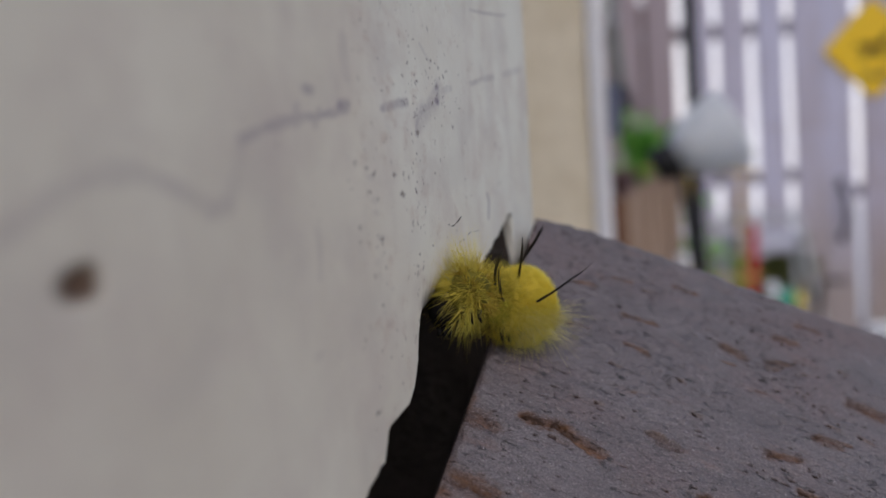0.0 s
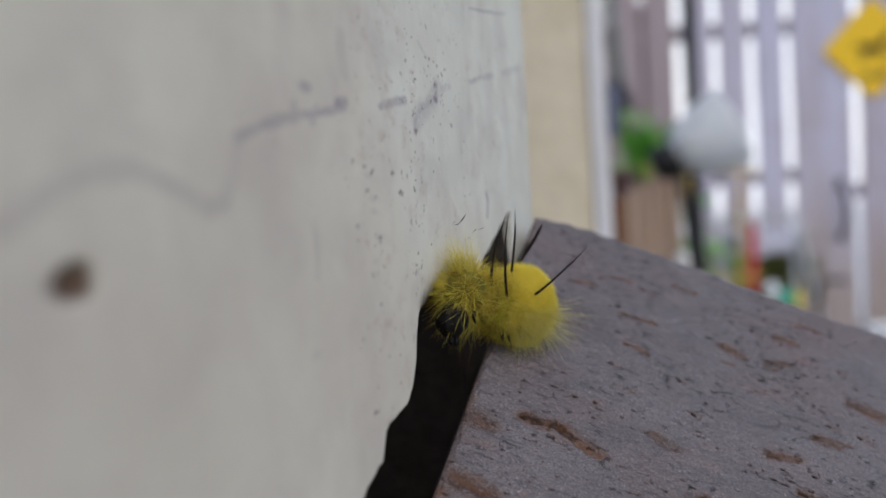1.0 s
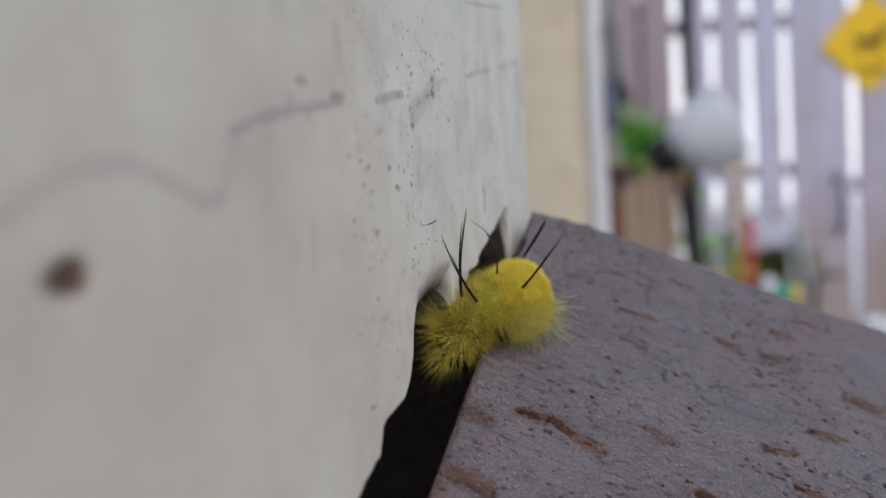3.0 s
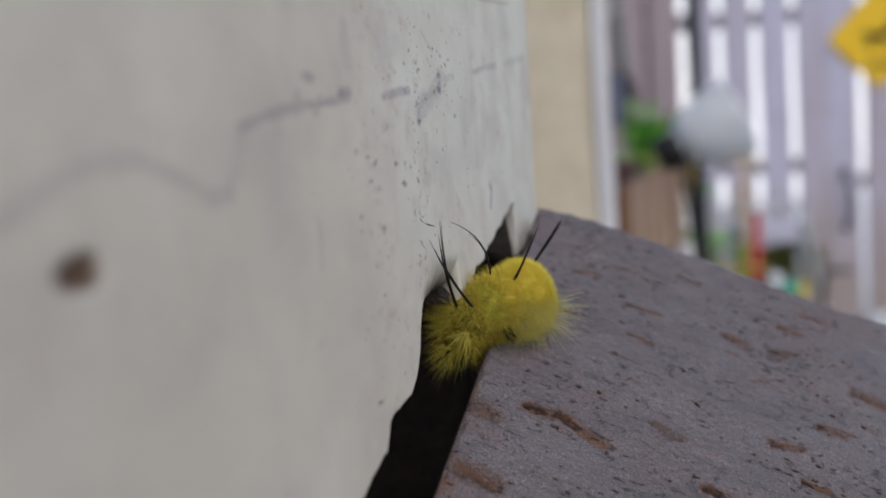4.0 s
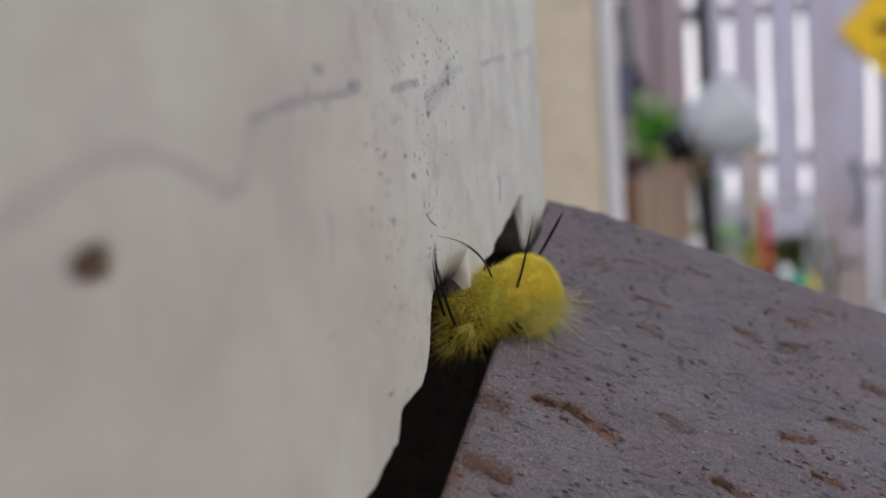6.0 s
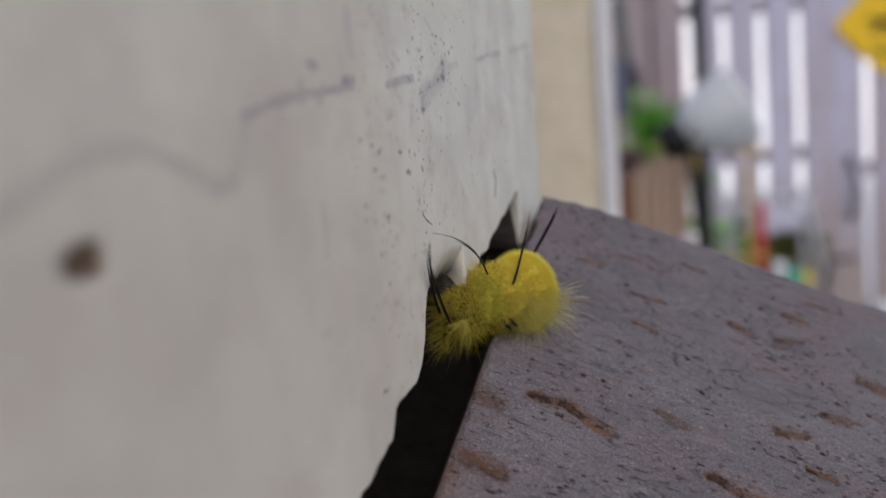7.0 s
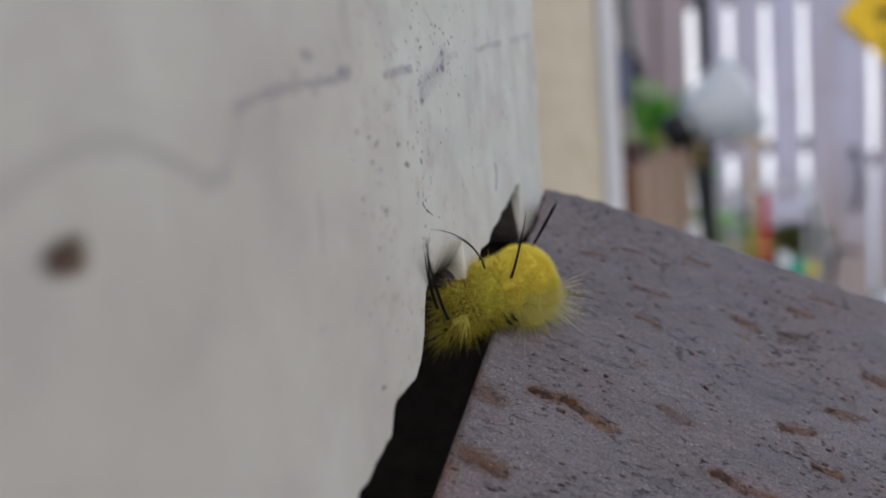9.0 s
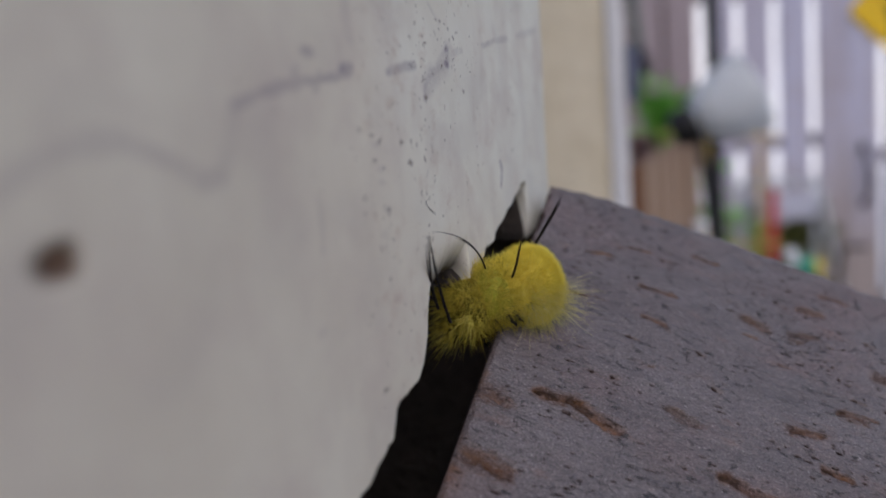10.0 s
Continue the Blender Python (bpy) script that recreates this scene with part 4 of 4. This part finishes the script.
def face_mesh():
    """Two cheek lobes with a groove between them, drawn out into mouth parts below."""
    bm = bmesh.new()
    bmesh.ops.create_icosphere(bm, subdivisions=4, radius=1)
    for v in bm.verts:
        c = v.co.copy()
        groove = 1 - 0.16 * math.exp(-(c.x / 0.16) ** 2) * max(0.0, c.z + 0.3)
        jaw = 1 - 0.38 * smooth01(0.1, 1.0, -c.y)
        rough = 1 + 0.10 * noise.noise(c * 2.3) + 0.05 * noise.noise(c * 8)
        v.co = Vector((c.x * 2.4 * jaw, c.y * 2.8, c.z * 1.9)) * groove * rough / 1000
    for x in (-0.7, 0.0, 0.7):
        m = Matrix.Translation((x / 1000, -0.0026, 0.0012)) @ Matrix.Diagonal((0.0004, 0.0007, 0.0005, 1))
        bmesh.ops.create_icosphere(bm, subdivisions=2, radius=1, matrix=m)
    return done(bm, "face", M_HEAD, True)


def sphere_way(rng):
    return Vector((rng.gauss(0, 1), rng.gauss(0, 1), rng.gauss(0, 1))).normalized()


def coat(radii, count, length, spread, rng, radius=0.028, sag=0.0, keep=None):
    """Evenly strewn hairs over an oval body."""
    out = []
    while len(out) < count:
        d = sphere_way(rng)
        if keep and not keep(d):
            continue
        p = Vector((d.x * radii[0], d.y * radii[1], d.z * radii[2])) * 0.97
        nrm = Vector((d.x / radii[0], d.y / radii[1], d.z / radii[2])).normalized()
        out.append((p, nrm + sphere_way(rng) * spread, length * rng.uniform(0.6, 1.25), radius, sag * rng.uniform(0.3, 1)))
    return out


def tufts(radii, clumps, hairs, length, rng, radius=0.030, sag=0.8, keep=None, lean=(0, 0, 0)):
    """Hairs that fan out from small warts."""
    out = []
    n = 0
    while n < clumps:
        d = sphere_way(rng)
        if keep and not keep(d):
            continue
        n += 1
        p = Vector((d.x * radii[0], d.y * radii[1], d.z * radii[2])) * 0.96
        for _ in range(hairs):
            way = d + sphere_way(rng) * 0.75 + Vector(lean)
            out.append((p + sphere_way(rng) * 0.25, way, length * rng.uniform(0.45, 1.2), radius, sag * rng.uniform(0, 1)))
    return out


def pencil(base, tip, bow, count, rng):
    """A long black hair pencil from base to tip that bows sideways."""
    verts, faces = [], []
    base, tip, bow = Vector(base), Vector(tip), Vector(bow)
    for i in range(count):
        e = tip + sphere_way(rng) * (0.42 if i else 0.0)
        end = rng.uniform(0.6, 1.0) if i else 1.0
        s = base + sphere_way(rng) * 0.14
        steps, sides = 8, 4
        k0 = len(verts)
        for j in range(steps + 1):
            k = end * j / steps
            p = s.lerp(e, k) + bow * (4 * k * (1 - k)) * 0.5
            r = 0.115 * (1 - j / steps) ** 0.7 + 0.02
            for q in range(sides):
                w = 2 * math.pi * q / sides
                verts.append((p + Vector((0, math.cos(w), math.sin(w))) * r) / 1000)
        for j in range(steps):
            for q in range(sides):
                q2 = (q + 1) % sides
                a = k0 + j * sides
                faces.append((a + q, a + q2, a + sides + q2, a + sides + q))
    return mesh_of("hair_pencil", verts, faces, M_BLACK_HAIR, True)


def wisp():
    """The dark plumed tips of a few long hairs, millimetres."""
    verts, faces = [], []
    for line, r in (([(-1.0, -0.25), (-0.5, -0.38), (0.15, -0.12)], 0.035), ([(0.05, -0.15), (0.45, 0.05), (1.1, 0.55)], 0.07), ([(-1.15, 0.0), (-0.8, 0.12)], 0.04),
                    ([(1.2, -2.3), (1.7, -2.05)], 0.055), ([(2.1, -2.25), (2.9, -2.3)], 0.03), ([(0.2, -2.8), (0.45, -2.9)], 0.05), ([(-0.5, -3.0), (-0.2, -2.9)], 0.035)):
        k0 = len(verts)
        for j, (x, y) in enumerate(line):
            s = r * (0.7 if j in (0, len(line) - 1) else 1.5)
            verts += [(x / 1000, (y + s) / 1000, 0), ((x + s) / 1000, y / 1000, s / 1000), (x / 1000, (y - s) / 1000, 0), ((x - s) / 1000, y / 1000, -s / 1000)]
        for j in range(len(line) - 1):
            for q in range(4):
                a = k0 + 4 * j
                faces.append((a + q, a + (q + 1) % 4, a + 4 + (q + 1) % 4, a + 4 + q))
    return mesh_of("hair_wisp", verts, faces, M_BLACK_HAIR)


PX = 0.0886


def caterpillar():
    rng = random.Random(21)
    root = new("caterpillar")
    root.matrix_basis = CRAWL
    tagged(root, "fuzzy yellow caterpillar with black hair pencils, on the brick's edge", "caterpillar")
    made = {}

    def segment(key, radii, skin):
        made[key] = part("body_segment", ball("body_segment", radii, skin), root)

    def hairs(key, roots, material, label=""):
        part("hair_coat", strands("hair_coat", roots, material), made[key], label)

    def hair_pencil(key, length, bow, count):
        made[key] = part("hair_pencil", pencil((0, 0, 0), (length, 0, 0), bow, count, rng), root, "long black hair pencil")

    # rounded rear end
    r = (4.9, 5.7, 4.7)
    segment("rear", r, M_SKIN_YELLOW)
    hairs("rear", coat(r, 17000, 1.35, 0.42, rng, 0.022), M_HAIR_BRIGHT)
    hairs("rear", coat(r, 6500, 1.9, 0.6, rng, 0.020, 0.3, lambda d: d.y < 0.05), M_HAIR_PALE, "pale yellow hair fringe")
    hairs("rear", coat(r, 600, 3.6, 0.5, rng, 0.019, 1.0, lambda d: d.y < -0.15 and d.x > -0.5), M_HAIR_PALE, "loose pale hairs")
    hairs("rear", coat(r, 330, 7.0, 0.6, rng, 0.016, 1.0, lambda d: -0.75 < d.y < -0.1 and d.x > -0.1), M_HAIR_LIGHT, "long cream hairs")
    # the ring before it
    r = (4.2, 4.8, 4.2)
    segment("second", r, M_SKIN_YELLOW)
    hairs("second", coat(r, 7500, 1.4, 0.5, rng, 0.023, 0, lambda d: d.y > -0.1), M_HAIR_BRIGHT)
    hairs("second", coat(r, 3200, 1.6, 0.7, rng, 0.023, 0, lambda d: d.y < 0.1), M_HAIR_PALE)
    hairs("second", tufts(r, 24, 22, 2.5, rng, 0.026, 0.5, lambda d: d.y < 0.2), M_HAIR)
    hairs("second", coat(r, 150, 2.0, 0.5, rng, 0.024, 0, lambda d: d.y > 0.55 and d.x < 0.35), M_BLACK_HAIR, "short black bristles")
    hairs("second", coat(r, 90, 2.2, 0.6, rng, 0.026, 0.4, lambda d: d.y < -0.45 and d.z > 0.0), M_BLACK_HAIR, "short black bristles")
    # middle
    r = (3.9, 4.3, 4.0)
    segment("middle", r, M_SKIN)
    hairs("middle", tufts(r, 60, 18, 3.2, rng, 0.034, 0.4), M_HAIR)
    hairs("middle", tufts(r, 16, 14, 3.0, rng, 0.030, 0.3, lambda d: d.x < 0.3), M_HAIR_TAWNY, "tawny hairs")
    hairs("middle", coat(r, 3800, 1.7, 1.3, rng, 0.026), M_HAIR)
    hairs("middle", coat(r, 110, 2.2, 0.6, rng, 0.026, 0.4, lambda d: d.y < -0.5 and d.z > 0.0), M_BLACK_HAIR, "short black bristles")
    # front
    r = (3.6, 3.9, 3.8)
    segment("front", r, M_SKIN_DARK)
    hairs("front", tufts(r, 58, 14, 3.6, rng, 0.038, 0.7), M_HAIR)
    hairs("front", tufts(r, 22, 14, 3.2, rng, 0.032, 0.5), M_HAIR_TAWNY, "tawny hairs")
    hairs("front", coat(r, 2600, 1.7, 1.4, rng, 0.026), M_HAIR)
    hairs("front", tufts(r, 16, 8, 5.6, rng, 0.042, 1.5, lambda d: d.x < 0.0 and d.y < 0.4, (-0.4, -0.05, 0)), M_HAIR_PALE, "long pale hairs")
    # head end
    r = (3.2, 3.3, 3.3)
    segment("head", r, M_SKIN_DARK)
    hairs("head", tufts(r, 30, 12, 3.7, rng, 0.038, 0.8, lambda d: d.z - d.x < 1.1), M_HAIR)
    # mostly tawny here: the shade under the wall is put into the hair colour
    hairs("head", tufts(r, 40, 12, 3.5, rng, 0.036, 0.8, lambda d: d.z - d.x < 1.1), M_HAIR_TAWNY, "tawny hairs")
    hairs("head", tufts(r, 18, 7, 5.6, rng, 0.042, 1.6, lambda d: d.y < 0.4 and d.x < 0.3 and d.z - d.x < 1.0, (-0.45, 0.0, 0)), M_HAIR_PALE, "long pale hairs")
    hairs("head", tufts(r, 26, 9, 5.2, rng, 0.028, 0.5, lambda d: d.z - d.x > 0.6, (-0.35, -0.1, 0)), M_HAIR, "loose hairs before the face")
    hairs("head", tufts(r, 40, 24, 6.2, rng, 0.011, -0.4, lambda d: d.y > 0.25 and d.x < 0.5 and d.z < 0.6, (-0.45, 0.35, 0.15)), M_HAIR_PALE, "long soft hairs")
    made["face"] = part("face", face_mesh(), root, "small dark face")
    part("hair_coat", strands("hair_coat", coat((2.3, 2.6, 2.0), 16, 1.8, 0.9, rng, 0.016), M_HAIR_TAWNY), made["face"], "sparse tawny face hairs")
    for x, z in ((-1.4, 1.8), (-0.2, 2.2), (1.0, 2.2)):
        part("leg", tube("leg", [(x / 1000, -0.0028, z / 1000), (x / 1000 - 0.0002, -0.0039, z / 1000 + 0.0004), (x / 1000, -0.0047, z / 1000 + 0.0002)], [0.0004, 0.0003, 0.0001], M_HEAD, 6), made["head"])
    for x, z in ((0.6, 2.2), (1.6, 1.9)):
        part("leg", tube("leg", [(x / 1000, -0.0036, z / 1000), (x / 1000 + 0.0001, -0.0048, z / 1000 + 0.0006), (x / 1000 + 0.0004, -0.0056, z / 1000 + 0.0005)], [0.0004, 0.0003, 0.00012], M_HEAD, 8), made["middle"])
    # black pencils, each lying along its own x
    hair_pencil("pencil_far", 9.6, (0, -0.2, 0), 10)
    hair_pencil("pencil_near", 11.0, (0, -0.4, 0), 4)
    hair_pencil("pencil_top", 14.5, (0, -3.2, 0), 2)
    hair_pencil("pencil_front", 14.5, (0, 0.9, 0), 6)
    hair_pencil("pencil_wall", 15.0, (0, 0.9, 0), 5)
    made["hair_wisp"] = part("hair_wisp", wisp(), root, "dark tips of long fine hairs")
    return made


CATERPILLAR = caterpillar()

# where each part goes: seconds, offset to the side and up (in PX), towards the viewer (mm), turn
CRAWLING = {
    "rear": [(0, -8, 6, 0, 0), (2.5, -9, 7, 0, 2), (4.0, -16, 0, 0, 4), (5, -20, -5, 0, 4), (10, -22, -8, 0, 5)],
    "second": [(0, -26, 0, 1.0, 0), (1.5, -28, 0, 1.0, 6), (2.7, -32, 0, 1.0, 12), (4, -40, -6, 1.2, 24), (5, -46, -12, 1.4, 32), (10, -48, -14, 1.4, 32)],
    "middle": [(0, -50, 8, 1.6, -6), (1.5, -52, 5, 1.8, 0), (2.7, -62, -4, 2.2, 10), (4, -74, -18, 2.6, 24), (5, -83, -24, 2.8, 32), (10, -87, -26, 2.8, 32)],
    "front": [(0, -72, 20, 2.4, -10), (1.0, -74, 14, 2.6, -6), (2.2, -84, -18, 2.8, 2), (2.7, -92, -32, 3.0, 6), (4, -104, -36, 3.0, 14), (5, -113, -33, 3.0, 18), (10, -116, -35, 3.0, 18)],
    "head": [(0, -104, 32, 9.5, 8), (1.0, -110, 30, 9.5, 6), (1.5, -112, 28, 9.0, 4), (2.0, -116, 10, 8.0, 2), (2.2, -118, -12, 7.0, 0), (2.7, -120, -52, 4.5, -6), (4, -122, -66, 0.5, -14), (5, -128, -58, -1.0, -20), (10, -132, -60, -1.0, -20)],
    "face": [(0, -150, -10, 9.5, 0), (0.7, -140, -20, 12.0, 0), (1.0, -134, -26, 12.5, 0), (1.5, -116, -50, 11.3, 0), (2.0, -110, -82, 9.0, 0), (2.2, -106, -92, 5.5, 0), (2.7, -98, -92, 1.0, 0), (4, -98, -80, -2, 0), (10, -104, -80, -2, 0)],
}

# the black pencils: seconds, root to the side, up and towards the viewer (mm), turn, lean towards the viewer, roll
PENCILS = {
    "pencil_far": [(0, -0.48, 7.55, -1.6, 67, 51), (2.5, -0.32, 7.18, -1.6, 66, 47), (4, 1.02, 5.66, -1.6, 63, 38), (5, 0.24, 5.41, -1.6, 65, 37), (7.5, 0.17, 5.09, -1.6, 67, 32), (10, -0.63, 5.6, -1.6, 66, 39)],
    "pencil_near": [(0, 1.04, 1.52, 5.6, 39, 26), (0.6, 0.82, 1.82, 5.6, 43, 26), (1.2, 1.04, 2.79, 5.6, 49, 30), (2, 0.84, 3.01, 5.6, 51, 29), (2.5, 0.33, 2.49, 5.6, 52, 20), (4, -2.84, 3.4, 5.6, 71, 32), (5, -3.95, 1.53, 5.8, 78, 3), (7.5, -3.75, 0.92, 5.8, 77, 3), (10, -4.78, 1.05, 5.8, 85, 50)],
    "pencil_top": [(0, -1.63, 5.05, 3, 98, 64, 70), (0.6, -2.12, 5.53, 3, 93, 51, 70), (1.2, -2.7, 6.17, 3.2, 95, 52, 75), (2, -2.95, 6.58, 3.6, 103, 54, 70), (2.5, -3.59, 5.63, 4, 109, 53, 45), (4, -6.7, 4.31, 6.5, 129, 48, 0), (5, -8.01, 3.02, 7.5, 141, 47, 0), (7.5, -7.88, 2.6, 7.5, 142, 46, 0), (10, -8.95, 2.45, 7.5, 142, 51, 0)],
    "pencil_front": [(0, -4.14, 1.73, 6.2, 107, 66), (0.6, -4.17, 1.77, 6.2, 104, 62), (1.2, -3.17, 2.56, 6.2, 91, 28), (2, -3.38, 2.63, 6.4, 105, 62), (2.5, -5.91, 1.65, 7, 116, 43), (4, -9.48, -0.37, 9.5, 122, 37), (5, -13.33, -3.1, 13, 103, 32), (7.5, -13.42, -3.94, 13, 106, 40), (10, -13.86, -4.58, 13, 102, 28)],
    "hair_wisp": [(0, -11.62, 13.54, 9, 20, 0), (0.5, -11.82, 13.29, 9, 20, 0), (1, -10.74, 13.62, 9, 22, 0), (1.5, -11.33, 13.28, 9, 20, 0), (1.9, -11.92, 12.72, 10, 18, 0), (2.3, -14.36, 12.1, 14.5, 0, 0), (2.7, -14.73, 12.38, 16, -5, 0), (3.8, -15.91, 11.62, 18, -40, 0), (4.2, -16.14, 11.92, 18, -62, 0), (5.2, -16.66, 11.63, 18.5, -78, 0), (7, -16.55, 10.85, 18.5, -78, 0), (8.5, -16.38, 11.26, 18.5, -78, 0), (10, -16.53, 11.3, 18.5, -78, 0)],
    "pencil_wall": [(0, -5.3, 3.6, 5.6, 91, 66), (0.6, -5.68, 3.54, 5.6, 102, 64), (1.2, -5.88, 4.08, 5.6, 79, 40), (2, -6.42, 3.45, 5.6, 83, 33), (2.5, -8.5, 2.51, 5.8, 83, 30), (4, -11.82, -0.37, 9.5, 101, 33), (5, -15.02, -1.72, 13, 95, 43), (7.5, -14.86, -2.64, 13, 97, 46), (10, -15.65, -2.69, 13, 94, 45)],
}


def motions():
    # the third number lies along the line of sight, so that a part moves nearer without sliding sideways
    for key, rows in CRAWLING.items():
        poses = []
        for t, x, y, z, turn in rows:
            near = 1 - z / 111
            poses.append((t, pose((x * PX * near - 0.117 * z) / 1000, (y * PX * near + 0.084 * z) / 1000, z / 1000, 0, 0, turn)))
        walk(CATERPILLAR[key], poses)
    for key, rows in PENCILS.items():
        walk(CATERPILLAR[key], [(t, pose(x / 1000, y / 1000, z / 1000, sum(roll), -lean, turn)) for t, x, y, z, turn, lean, *roll in rows])


motions()
